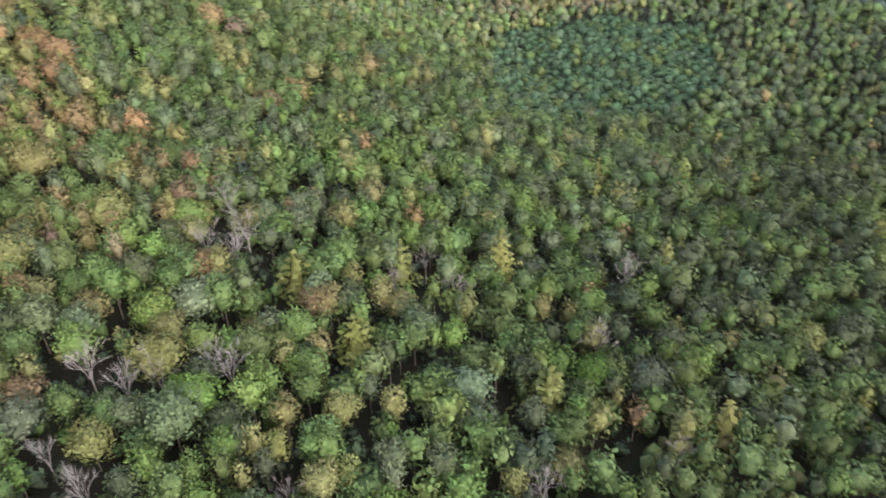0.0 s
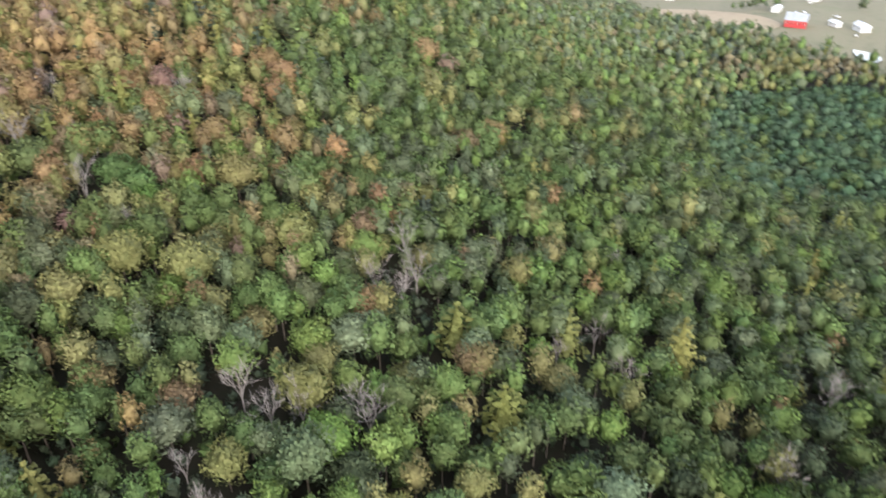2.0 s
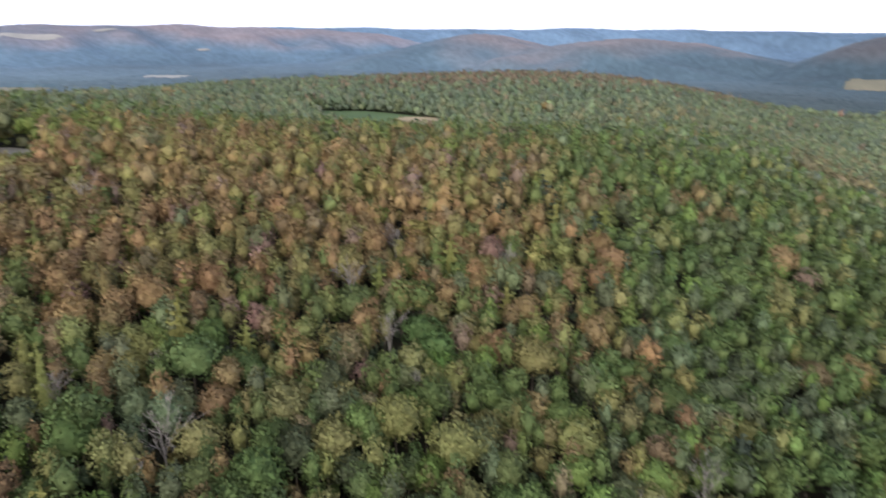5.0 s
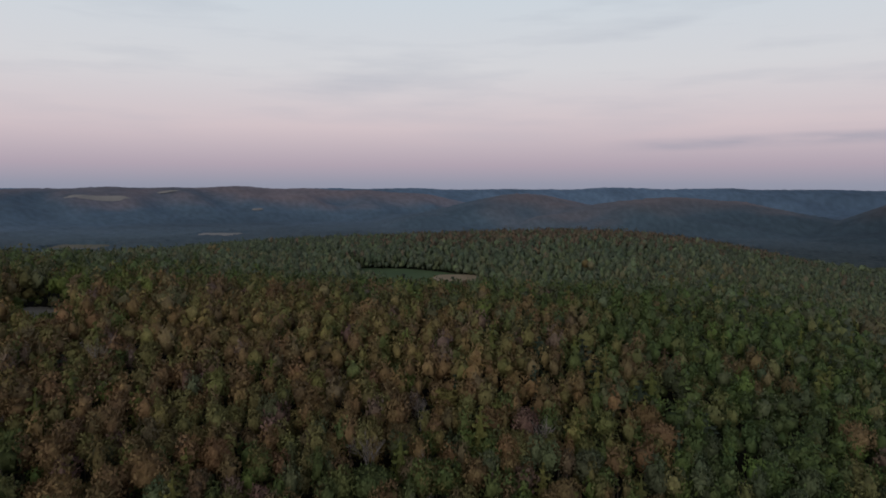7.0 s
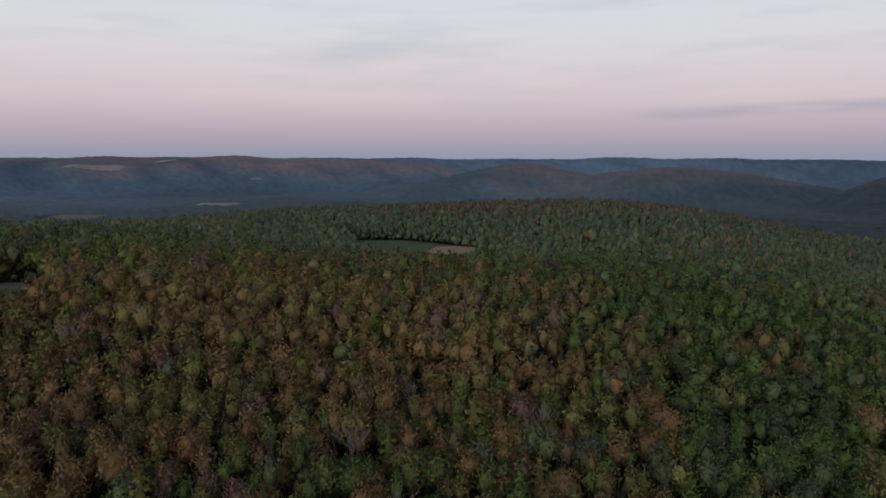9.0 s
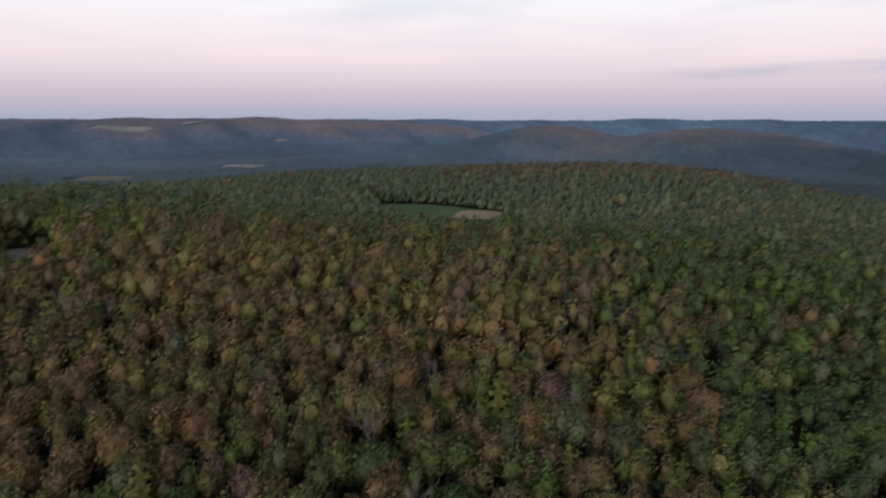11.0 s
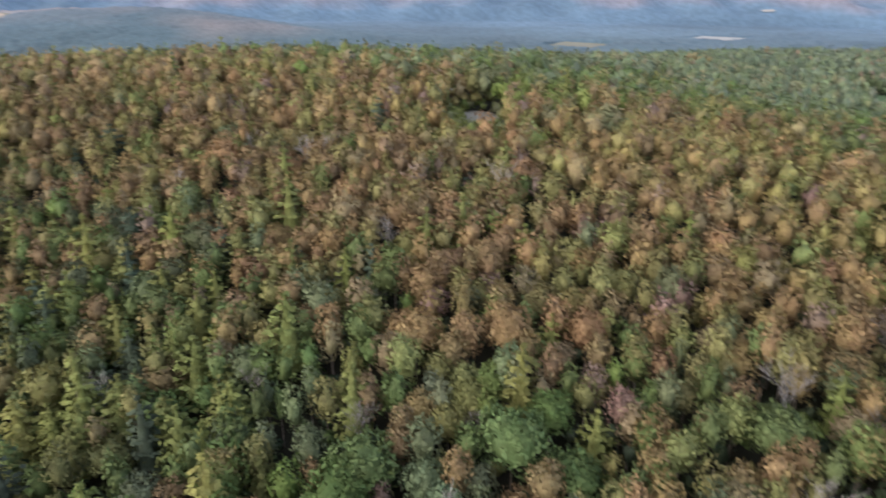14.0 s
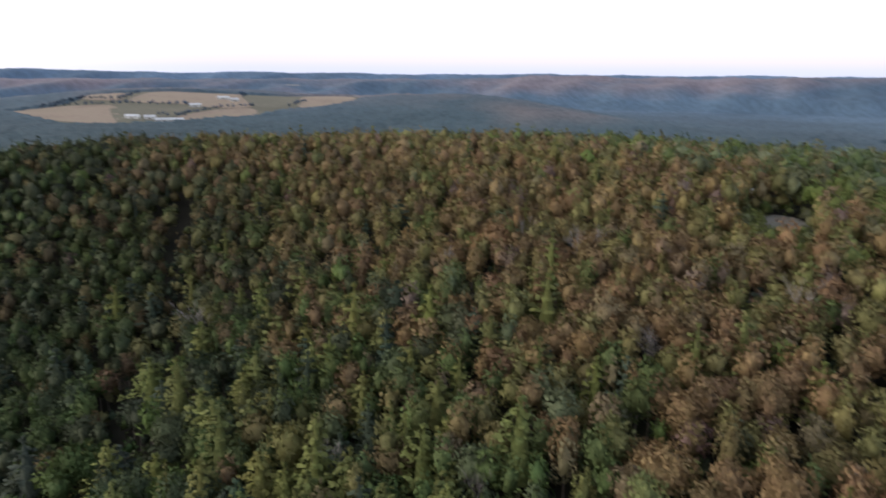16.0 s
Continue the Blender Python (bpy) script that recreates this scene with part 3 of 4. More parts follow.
def scatter(x0, x1, y0, y1, step, r, loose=0.22, open_ground=True, shrink=1.0):
    gx, gy = np.meshgrid(np.arange(x0, x1, step), np.arange(y0, y1, step * 0.87))
    gx = gx + (np.arange(gx.shape[0]) % 2)[:, None] * step / 2
    x = (gx + r.normal(0, step * loose, gx.shape)).ravel()
    y = (gy + r.normal(0, step * loose, gy.shape)).ravel()
    ok = ~(near_line(x, y, CREEK, 3.2) & open_ground)
    for poly in FIELDS.values():
        q = np.array(poly, float)
        q = q.mean(0) + (q - q.mean(0)) * shrink
        ok &= ~inside(x, y, [tuple(a) for a in q])
    for gx0, gy0, gr in GAPS:
        ok &= (np.hypot(x - gx0, y - gy0) > gr * 0.8) | (not open_ground)
    return x[ok], y[ok]


def tints(colour, r, even=1.0, at=None, own=0, own_part=0.66):
    c = np.array([PALETTE[k] for k in colour])
    if at is not None:
        # neighbours of one stand share part of their colour
        a = turned_share(*at)[:, None]
        stand = np.array([0.104, 0.126, 0.046]) * (1 - a) + np.array([0.206, 0.158, 0.052]) * a
        keep = np.isin(colour, ["pine", "hemlock", "spruce", "haze", "far_slope", "plateau_brown", "plateau", "plateau_dark", "plateau_olive", "pink"]) | (np.arange(len(c)) < own)
        c = np.where(keep[:, None], c, c * own_part + stand * (1 - own_part))
        # shade and corner falloff on the near slopes, painted in as darker leaf tints
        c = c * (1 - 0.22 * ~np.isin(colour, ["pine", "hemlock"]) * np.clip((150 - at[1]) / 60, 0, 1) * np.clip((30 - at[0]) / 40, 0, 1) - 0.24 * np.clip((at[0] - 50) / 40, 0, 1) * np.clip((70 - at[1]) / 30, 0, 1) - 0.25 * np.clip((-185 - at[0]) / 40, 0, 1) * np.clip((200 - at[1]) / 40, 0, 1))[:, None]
    c = c * (1 + even * r.uniform(-0.20, 0.22, (len(c), 1))) * r.uniform(0.94, 1.06, (len(c), 3)) * [1, 1, 1.36]
    return np.concatenate([c, np.ones((len(c), 1))], 1)


NEAR = [(-205, 60), (-205, 190), (-120, 215), (60, 215), (130, 185), (150, 80), (120, 15), (20, 10), (-60, 35), (-140, 35)]
SPECIES = {"green": "maple_tree", "bright": "maple_tree", "dark": "maple_tree", "pink": "maple_tree", "yellow": "birch_tree", "grey": "birch_tree",
           "orange": "oak_tree", "russet": "oak_tree", "brown": "oak_tree", "olive": "oak_tree", "pine": "pine_tree", "hemlock": "pine_tree", "spruce": "pine_tree", "bare": "dead_tree"}
LABELS = {"green": "green broadleaf tree in full leaf", "bright": "fresh bright green broadleaf tree in dense woods", "yellow": "broadleaf tree turning yellow among green woods",
          "grey": "pale grey-green broadleaf tree in dense woods", "dark": "dark green broadleaf tree in dense woods", "russet": "oak with russet autumn leaves on the hillside",
          "orange": "oak with dull orange autumn leaves on the hillside", "brown": "oak with dull brown autumn leaves", "olive": "oak with olive-yellow leaves on the hillside",
          "pink": "maple with pinkish red autumn leaves", "pine": "tall pine with layered level boughs", "spruce": "dark blue-green plantation conifer", "hemlock": "dark green conifer with layered boughs",
          "bare": "leafless pale grey tree among leafy trees"}


def near_trees():
    """The stand under the flight: each tree a thing with trunk and crown, up to a few hundred of a kind; the rest joined."""
    r = np.random.default_rng(21)
    x, y = scatter(-210, 160, 5, 220, 5.7, r, 0.33)
    xu, yu = scatter(-210, 160, 5, 220, 4.8, r, 0.33)
    lower, upper_slope = y < 118 + 0.12 * x, yu >= 118 + 0.12 * xu
    x, y = np.concatenate([x[lower], xu[upper_slope]]), np.concatenate([y[lower], yu[upper_slope]])
    thin = (y < 80) & ((x > 45) | (x < -110))
    keep = inside(x, y, NEAR) & ~(thin & (r.random(len(x)) < 0.14))
    mx = np.array([p[0] for v in MARKED.values() for p in v])
    my = np.array([p[1] for v in MARKED.values() for p in v])
    mr = np.array([p[2] for v in MARKED.values() for p in v])
    mc = np.array([c for c, v in MARKED.items() for p in v])
    for a, b, q in zip(mx, my, mr):
        keep &= np.hypot(x - a, y - b) > q * 0.62 + 1.6
    for a, b, q in MARKED["bare"]:
        keep &= (np.hypot(x - a, y - b + 3.5) > 2.8) | (q < 3)
    x, y = x[keep], y[keep]
    colour, conifer = kinds_for(x, y, r)
    rad = np.clip(r.lognormal(math.log(2.58), 0.32, len(x)) * (1 + 0.24 * np.clip((135 + 0.12 * x - y) / 30, 0, 1)), 1.7, 4.9)
    colour = np.where(r.random(len(x)) < 0.014, "bare", colour)
    x, y, rad = np.concatenate([mx, x]), np.concatenate([my, y]), np.concatenate([mr, rad])
    colour = np.concatenate([mc, colour])
    conifer = (colour == "pine") | (colour == "hemlock")
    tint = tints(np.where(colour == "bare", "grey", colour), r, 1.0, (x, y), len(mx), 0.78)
    z = ground_z(x, y)
    broad, pine, bare = [], [], []
    light = []
    for k in range(12):
        h, base = (15.5, 14.5, 14.0, 13.5)[k % 4], (2.5, 3.0, 3.6, 4.7)[k % 4]
        broad.append((trunk_mesh(h, r), crown_mass(h, base * 1.06, int(42 * base ** 2), 0.41, r, int(8 + base * 2), HALF2 if base > 4 else HALF1), base))
        light.append((tube((0, 0, 0), (0, 0, h * 0.7), 0.2, 0.06), crown_mass(h, base * 1.06, int(17 * base ** 2), 0.58, r, int(8 + base * 2), fill=0.76), base))
    for k in range(5):
        h = 13.5 + 0.8 * k
        pine.append((trunk_mesh(h, r, 0), crown_conifer(h, 5.0, 420, 0.56, r, 6 + k % 2), 4.1))
    for k in range(6):
        bare.append((bare_limbs(15 + k * 0.5, 3, r), None, 3.3))
    meshes = {}

    def shared(kind, k, templates):
        if (kind, k) not in meshes:
            a, c, _ = templates[k]
            meshes[kind, k] = (mesh_from("limb_frame" if c is None else "trunk", *a, [PALE_BARK if c is None else BARK]), None if c is None else mesh_from("crown", c[0], c[1], [LEAF], smooth=True, lie=c[2]))
        return meshes[kind, k]

    count = {}
    rest = []
    order = np.argsort(np.hypot(x + 10, y - 105) - 400 * (np.arange(len(x)) < len(mx)))
    for i in order:
        kind = SPECIES[str(colour[i])]
        pool = bare if kind == "dead_tree" else pine if conifer[i] else broad
        k = int(r.integers(0, len(pool)))
        if pool is broad:
            k = (k // 4) * 4 + (0 if rad[i] < 2.6 else 1 if rad[i] < 3.2 else 2 if rad[i] < 4.1 else 3)
        s = rad[i] / pool[k][2]
        if pool is pine:
            s = min(max(s * 1.25, 0.85), 1.3)
        up = s ** 0.55 * r.uniform(0.82, 1.14)
        turn = r.uniform(0, 360)
        count[kind] = count.get(kind, 0) + 1
        if count[kind] > 290:
            rest.append((i, (light if pool is broad else pool)[k], s, up, turn))
            continue
        root = new(kind)
        root.empty_display_size = 0.5
        root.matrix_basis = pose(x[i], y[i], z[i] - 0.1, 0, 0, turn) @ Matrix.Diagonal((s, s * r.uniform(0.92, 1.08), up, 1))
        tagged(root, LABELS[str(colour[i])], "tree", kind.replace("_", " ") + "s of the hillside forest")
        wood, leaves = shared(kind, k, pool)
        ob = new(wood.name.split(".")[0], wood)
        ob.parent = root
        if leaves:
            ob = new("crown", leaves)
            ob.parent = root
            ob.color = tint[i]
    V, T, C, M, Q, n = [], [], [], [], [], 0
    for i, (wood, leaves, _), s, up, turn in rest:
        for (v, t, *q), m in ((wood, 1), (leaves, 0)):
            a = math.radians(turn)
            lie = q[0] if q else unit(v * [1, 1, 0] + [0, 0, 0.1])
            Q.append(np.stack([lie[:, 0] * math.cos(a) - lie[:, 1] * math.sin(a), lie[:, 0] * math.sin(a) + lie[:, 1] * math.cos(a), lie[:, 2]], 1))
            q = np.stack([(v[:, 0] * math.cos(a) - v[:, 1] * math.sin(a)) * s + x[i], (v[:, 0] * math.sin(a) + v[:, 1] * math.cos(a)) * s + y[i], v[:, 2] * up + z[i] - 0.1], 1)
            V.append(q)
            T.append(t + n)
            C.append(np.repeat(tint[i:i + 1], len(v), 0))
            M.append(np.full(len(t), m))
            n += len(v)
    if rest:
        ob = new("forest_edge", mesh_from("forest_edge", np.concatenate(V), np.concatenate(T), [LEAF_STUFF, BARK], np.concatenate(M), np.concatenate(C), True, np.concatenate(Q)))
        tagged(ob, "dense mixed forest around the flown-over stand", "forest", kind="stuff")
    print("near trees", len(x), count, len(rest))


def forest(name, x, y, colour, conifer, broad, pine, r, label, spread=(0.75, 1.25)):
    """Many trees in one mesh, each a copy of a template crown, turned and sized by chance."""
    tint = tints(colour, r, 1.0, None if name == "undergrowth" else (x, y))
    z = land_z(x, y)
    V, T, C, Q = [], [], [], []
    k = 0
    for i in range(len(x)):
        v, t, n = pine[i % len(pine)] if conifer[i] else broad[r.integers(0, len(broad))]
        a, s = r.uniform(0, 2 * math.pi), r.uniform(*spread)
        Q.append(np.stack([n[:, 0] * math.cos(a) - n[:, 1] * math.sin(a), n[:, 0] * math.sin(a) + n[:, 1] * math.cos(a), n[:, 2]], 1))
        ca, sa = math.cos(a) * s, math.sin(a) * s
        q = np.stack([v[:, 0] * ca - v[:, 1] * sa + x[i], v[:, 0] * sa + v[:, 1] * ca + y[i], v[:, 2] * s ** 0.5 * r.uniform(0.82, 1.12) + z[i]], 1)
        V.append(q)
        T.append(t + k)
        C.append(np.repeat(tint[i:i + 1], len(v), 0))
        k += len(v)
    ob = new(name, mesh_from(name, np.concatenate(V), np.concatenate(T), [LEAF_STUFF], tint=np.concatenate(C), smooth=True, lie=np.concatenate(Q)))
    print(name, len(x), sum(len(t) for t in T))
    return tagged(ob, label, "forest", kind="stuff")


def forest_stuff():
    r = np.random.default_rng(33)
    # low growth between the trunks
    shrub = [crown_mass(6.0, 2.3, 14, 0.7, r, 6, low=0.5, tall=0.48) for _ in range(6)]
    x, y = scatter(-260, 150, 10, 215, 5.0, r, 0.3, False)
    ok = (inside(x, y, NEAR) & ~((y < 95) & ((x > 45) | (x < -110)) & (r.random(len(x)) < 0.4))) | near_line(x, y, CREEK, 7)
    x, y = x[ok], y[ok]
    colour = np.where(r.random(len(x)) < 0.4 * turned_share(x, y), "olive", np.where(r.random(len(x)) < 0.7, "dark", "green"))
    forest("undergrowth", x, y, colour, np.zeros(len(x), bool), shrub, shrub, r, "dark green shrubs between the forest trunks", (0.65, 1.35))
    # saplings and shade leaves under the hillside canopy
    low = [crown_mass(9.0, 3.4, 0, 0.7, r, 8, low=0.5, tall=0.45) for _ in range(8)]
    x, y = scatter(-420, 480, -80, 480, 6.4, r, 0.3)
    az = np.degrees(np.arctan2(-x, y + 40))
    ok = ~inside(x, y, NEAR) & (az > -88) & (az < 104) & (np.hypot(x + 10, y) > 60) & (np.hypot(x, y - 50) < 420) & ~inside(x, y, PLANTATION)
    x, y = x[ok], y[ok]
    colour = np.where(r.random(len(x)) < 0.2 + 0.8 * turned_share(x, y), "olive", "green")
    forest("understory", x, y, colour, np.zeros(len(x), bool), low, low, r, "shaded saplings under the hillside canopy", (0.75, 1.2))
    # hillside
    broad = [crown_mass(14.5, 2.8 + 0.35 * (k % 3), 56, 0.68, r, 12, fill=0.80) for k in range(12)]
    pine = [crown_conifer(15.5, 3.0, 60, 1.0, r, 7) for _ in range(4)]
    x, y = scatter(-420, 480, -170, 480, 5.3, r, 0.3)
    east = (x > 70) & (y < 235)
    xe, ye = scatter(70, 480, -170, 235, 6.1, r, 0.33)
    x, y = np.concatenate([x[~east], xe]), np.concatenate([y[~east], ye])
    east = np.arange(len(x)) >= (~east).sum()
    az = np.degrees(np.arctan2(-x, y + 40))
    d = np.hypot(x, y - 50)
    seen = ~inside(x, y, NEAR) & (((az > -88) & (az < 104) & (np.hypot(x + 10, y) > 60)) | (np.hypot(x, y) < 150))
    spruce = inside(x, y, PLANTATION)
    ok = seen & (d < 300) & ~spruce
    foot = ok & east
    close = ok & (d < 235) & ~east
    ok &= ~close & ~east
    colour, conifer = kinds_for(x[ok], y[ok], r)
    forest("hillside_forest", x[ok], y[ok], colour, conifer, broad, pine, r, "dense mixed autumn forest over the hillside")
    full = [crown_mass(14.5, 2.8 + 0.35 * (k % 3), 95, 0.58, r, 14, fill=0.77) for k in range(12)]
    tall = [crown_conifer(15.5, 4.2, 110, 0.9, r, 7) for _ in range(4)]
    colour, conifer = kinds_for(x[close], y[close], r)
    forest("slope_forest", x[close], y[close], colour, conifer, full, tall, r, "dense mixed woods on the lower slopes")
    big = [crown_mass(14.5, 3.2 + 0.45 * (k % 3), 130, 0.58, r, 14, fill=0.74) for k in range(12)]
    colour, conifer = kinds_for(x[foot], y[foot], r)
    forest("lower_forest", x[foot], y[foot], colour, conifer, big, tall, r, "dense green woods at the foot of the hill", (0.65, 1.3))
    # behind the crest and down the slope
    broad = [crown_mass(14.5, 2.9 + 0.35 * (k % 3), 20, 0.9, r, 11, fill=0.9) for k in range(12)]
    ok = seen & (d >= 300) & ~spruce & ~foot & (r.random(len(x)) < 0.85)
    colour, conifer = kinds_for(x[ok], y[ok], r)
    forest("crest_forest", x[ok], y[ok], colour, conifer, broad, pine[:1], r, "mixed forest behind the crest of the hill")
    # planted conifers in rows
    planted = [crown_mass(12.5, 4.0, 60, 0.8, r, 10, low=0.56, tall=0.42) for _ in range(6)]
    x, y = scatter(215, 455, 85, 305, 7.4, r, 0.13)
    ok = inside(x, y, PLANTATION)
    forest("plantation", x[ok], y[ok], np.where(r.random(ok.sum()) < 0.8, "spruce", "green"), np.zeros(ok.sum(), bool), planted, planted, r, "even rows of planted blue-green conifers", (0.85, 1.1))
    # plateau and valley
    broad = [crown_mass(14.5, 2.7 + 0.4 * (k % 3), 8, 1.0, r, 9, ICO1, 0.47, 0.52, 0.92) for k in range(12)]
    x, y = scatter(-420, 480, 478, 880, 5.4, r, 0.3)
    ok = (np.abs(np.degrees(np.arctan2(-x, y + 40))) < 48)
    x, y = x[ok], y[ok]
    colour, conifer = kinds_for(x, y, r)
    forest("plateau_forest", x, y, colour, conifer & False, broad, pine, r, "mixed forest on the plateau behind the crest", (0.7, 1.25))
    broad = [crown_mass(15, 5.2 + 0.6 * (k % 3), 4, 2.0, r, 8, ICO1, 0.42, 0.56, 0.95) for k in range(10)]
    x, y = scatter(-1500, 1240, -120, 1250, 9.8, r)
    az = np.degrees(np.arctan2(-x, y + 40))
    ok = ~((x > -420) & (x < 480) & (y > -80) & (y < 898)) & (az > -80) & (az < 104) & (np.hypot(x, y) < np.where(np.abs(az + 8) < 26, 1240, np.where(az < -34, 1300, 900)))
    x, y = x[ok], y[ok]
    colour, conifer = kinds_for(x, y, r)
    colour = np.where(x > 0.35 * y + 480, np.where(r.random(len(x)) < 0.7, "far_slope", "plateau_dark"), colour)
    forest("valley_forest", x, y, colour, conifer & False, broad, pine, r, "distant mixed forest on the lower land and valley")
    # young growth along the edges of the hilltop clearing
    x, y = scatter(-130, 170, 596, 660, 5.5, r, 0.3)
    young = [crown_mass(9.0, 3.4, 0, 0.7, r, 8, ICO1, 0.42, 0.5, 0.95) for _ in range(6)]
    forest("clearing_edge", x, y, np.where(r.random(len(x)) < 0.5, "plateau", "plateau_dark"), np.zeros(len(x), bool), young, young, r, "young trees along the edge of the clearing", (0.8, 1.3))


def far_hills():
    """The wooded hills and valley beyond the plateau: one uneven sheet of canopy that follows the land, open where fields lie."""
    r = np.random.default_rng(44)
    az = np.radians(np.arange(-74, 106, 0.25))
    rr = 870 * 1.0068 ** np.arange(250)
    x, y = -np.sin(az) * rr[:, None], np.cos(az) * rr[:, None]
    start = np.where(np.abs(np.degrees(az) + 8) < 26, 1215, np.where(np.degrees(az) < -34, 1275, 870))
    land = land_z(x, y)
    shape, x, y = x.shape, x.ravel(), y.ravel()
    broad = np.sin(x * 0.013 + 2 * np.sin(y * 0.007)) * np.sin(y * 0.015 + 1.7 * np.sin(x * 0.006))
    z = land.ravel() + 6 + 2.5 * broad + r.normal(0, 1.3, len(x))
    for poly in [*FIELDS.values(), *DISTANT]:
        q = np.array(poly, float)
        box_ = (x > q[:, 0].min()) & (x < q[:, 0].max()) & (y > q[:, 1].min()) & (y < q[:, 1].max())
        hit = np.flatnonzero(box_)
        hit = hit[inside(x[hit], y[hit], poly)]
        z[hit] = land.ravel()[hit] - 3
    d = np.hypot(x, y)
    z = np.where(d < np.broadcast_to(start, shape).ravel(), land.ravel() - 4, z)
    # woods: dark green below, russet on the tops; distance haze painted in, paler and bluer
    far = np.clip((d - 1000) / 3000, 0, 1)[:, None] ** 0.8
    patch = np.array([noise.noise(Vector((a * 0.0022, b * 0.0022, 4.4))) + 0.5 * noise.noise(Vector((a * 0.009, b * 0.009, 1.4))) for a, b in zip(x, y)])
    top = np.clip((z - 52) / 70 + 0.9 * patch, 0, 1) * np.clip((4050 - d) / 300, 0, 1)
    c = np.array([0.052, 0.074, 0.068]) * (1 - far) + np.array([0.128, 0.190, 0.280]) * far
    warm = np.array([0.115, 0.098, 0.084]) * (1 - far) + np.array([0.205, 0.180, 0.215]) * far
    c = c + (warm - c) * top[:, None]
    # darker woods on the hill that closes the valley in the east
    bearing = np.degrees(np.arctan2(-x, y))
    c = c * (1 - 0.38 * edge(-bearing, 26, 3) * np.clip((3000 - d) / 300, 0, 1))[:, None]
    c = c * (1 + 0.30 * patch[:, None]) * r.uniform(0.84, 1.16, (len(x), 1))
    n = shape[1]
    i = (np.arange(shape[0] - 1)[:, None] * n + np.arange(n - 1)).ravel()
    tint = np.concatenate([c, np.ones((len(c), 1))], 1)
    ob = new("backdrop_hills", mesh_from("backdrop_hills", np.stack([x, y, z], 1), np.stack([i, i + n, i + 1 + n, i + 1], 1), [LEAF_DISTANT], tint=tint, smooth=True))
    tagged(ob, "rolling wooded hills and valley, russet on the tops, painted hazy blue far off", "hill", kind="structure")


# ---- fields ----


def field(name, poly, mat, label, lift=0.5):
    p = np.array(poly, float)
    q = []
    for k in range(len(p)):
        a, b, c, d = p[k - 1], p[k], p[(k + 1) % len(p)], p[(k + 2) % len(p)]
        for s in (0, 0.25, 0.5, 0.75):
            q.append(0.5 * (2 * b + (c - a) * s + (2 * a - 5 * b + 4 * c - d) * s * s + (3 * b - a - 3 * c + d) * s ** 3))
    q = np.array(q)
    m = q.mean(0)
    rings = [m + (q - m) * s for s in np.linspace(0.02, 1, 9)]
    xy = np.concatenate(rings)
    v = np.column_stack([xy, land_z(xy[:, 0], xy[:, 1]) + lift])
    n = len(q)
    f = [(k * n + i, k * n + (i + 1) % n, (k + 1) * n + (i + 1) % n, (k + 1) * n + i) for k in range(8) for i in range(n)]
    return tagged(new(name, mesh_from(name, v, f, [mat], smooth=True)), label, "field", kind="structure")


field("field_valley", FIELDS["valley"], MEADOW, "pale dry meadow on the valley floor")
field("field_stubble", [(442, 396), (476, 440), (508, 416), (522, 362), (517, 330), (502, 312), (460, 318), (452, 345)], STUBBLE, "tan stubble field on the valley floor", 0.9)
field("field_south", [(600, 436), (616, 447), (683, 492), (725, 490), (700, 430), (667, 402), (616, 408)], STUBBLE, "broad tan field under the wooded hill", 0.9)
field("field_band", [(606, 577), (645, 608), (668, 593), (711, 512), (690, 482), (665, 480), (671, 535), (640, 568)], STUBBLE, "tan strip of field behind the belt of trees", 0.9)
field("field_foot", [(588, 772), (655, 786), (640, 730), (625, 690), (592, 650), (575, 637), (572, 690)], STUBBLE, "tan stubble field along the foot of the hill", 0.9)
field("field_north", [(662, 818), (750, 852), (724, 800), (680, 784), (655, 796)], STUBBLE, "tan field at the end of the valley", 0.9)
field("field_pale_green", [(722, 792), (755, 745), (732, 728), (688, 722), (682, 762)], GREENFIELD, "pale green pasture on the valley floor", 0.9)
field("field_hillfoot", [(697, 680), (755, 680), (722, 620), (707, 598), (690, 606), (662, 640)], STUBBLE, "tan field under the dark hill", 0.9)
field("field_small", [(585, 626), (598, 628), (612, 598), (603, 577), (574, 577), (563, 600)], STUBBLE, "small tan field beside the trees", 0.9)
field("field_strip", FIELDS["valley_strip"], FARM_GREEN, "long pale strip of farmland in the valley", 1.0)
field("field_hilltop", FIELDS["hilltop"], GREENFIELD, "green clearing in the forest", 0.4)
field("field_sand", [(-4, 588), (2, 612), (30, 613), (34, 600), (26, 588)], STUBBLE, "sandy bare strip beside the clearing", 0.8)
field("field_hilltop_tan", FIELDS["hilltop_tan"], STUBBLE, "tan strip of field in the forest clearing", 0.6)
field("clearing_lot", FIELDS["lot"], GRAVEL, "bare gravel clearing in the woods", 0.4)
field("clearing_lot_front", FIELDS["lot_front"], MEADOW, "rough grass below the gravel clearing", 0.3)
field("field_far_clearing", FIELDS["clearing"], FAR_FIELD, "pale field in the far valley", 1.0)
field("field_far_brown", FIELDS["brown"], FARM_GREEN, "dull meadow in the far valley", 1.0)
field("field_east", FIELDS["east"], STUBBLE, "pale field at the foot of the hill", 1.0)
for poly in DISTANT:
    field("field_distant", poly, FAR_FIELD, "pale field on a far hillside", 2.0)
field("field_farm", FIELDS["farm"], FARM_GREEN, "grey-green farmland on the far slope", 0.6)
field("field_farm_tan", [(-1869, -51), (-1898, 39), (-1872, 165), (-1710, 170), (-1610, 153), (-1648, 85), (-1736, 16)], FARM_TAN, "tan stubble field on the farm slope", 1.2)
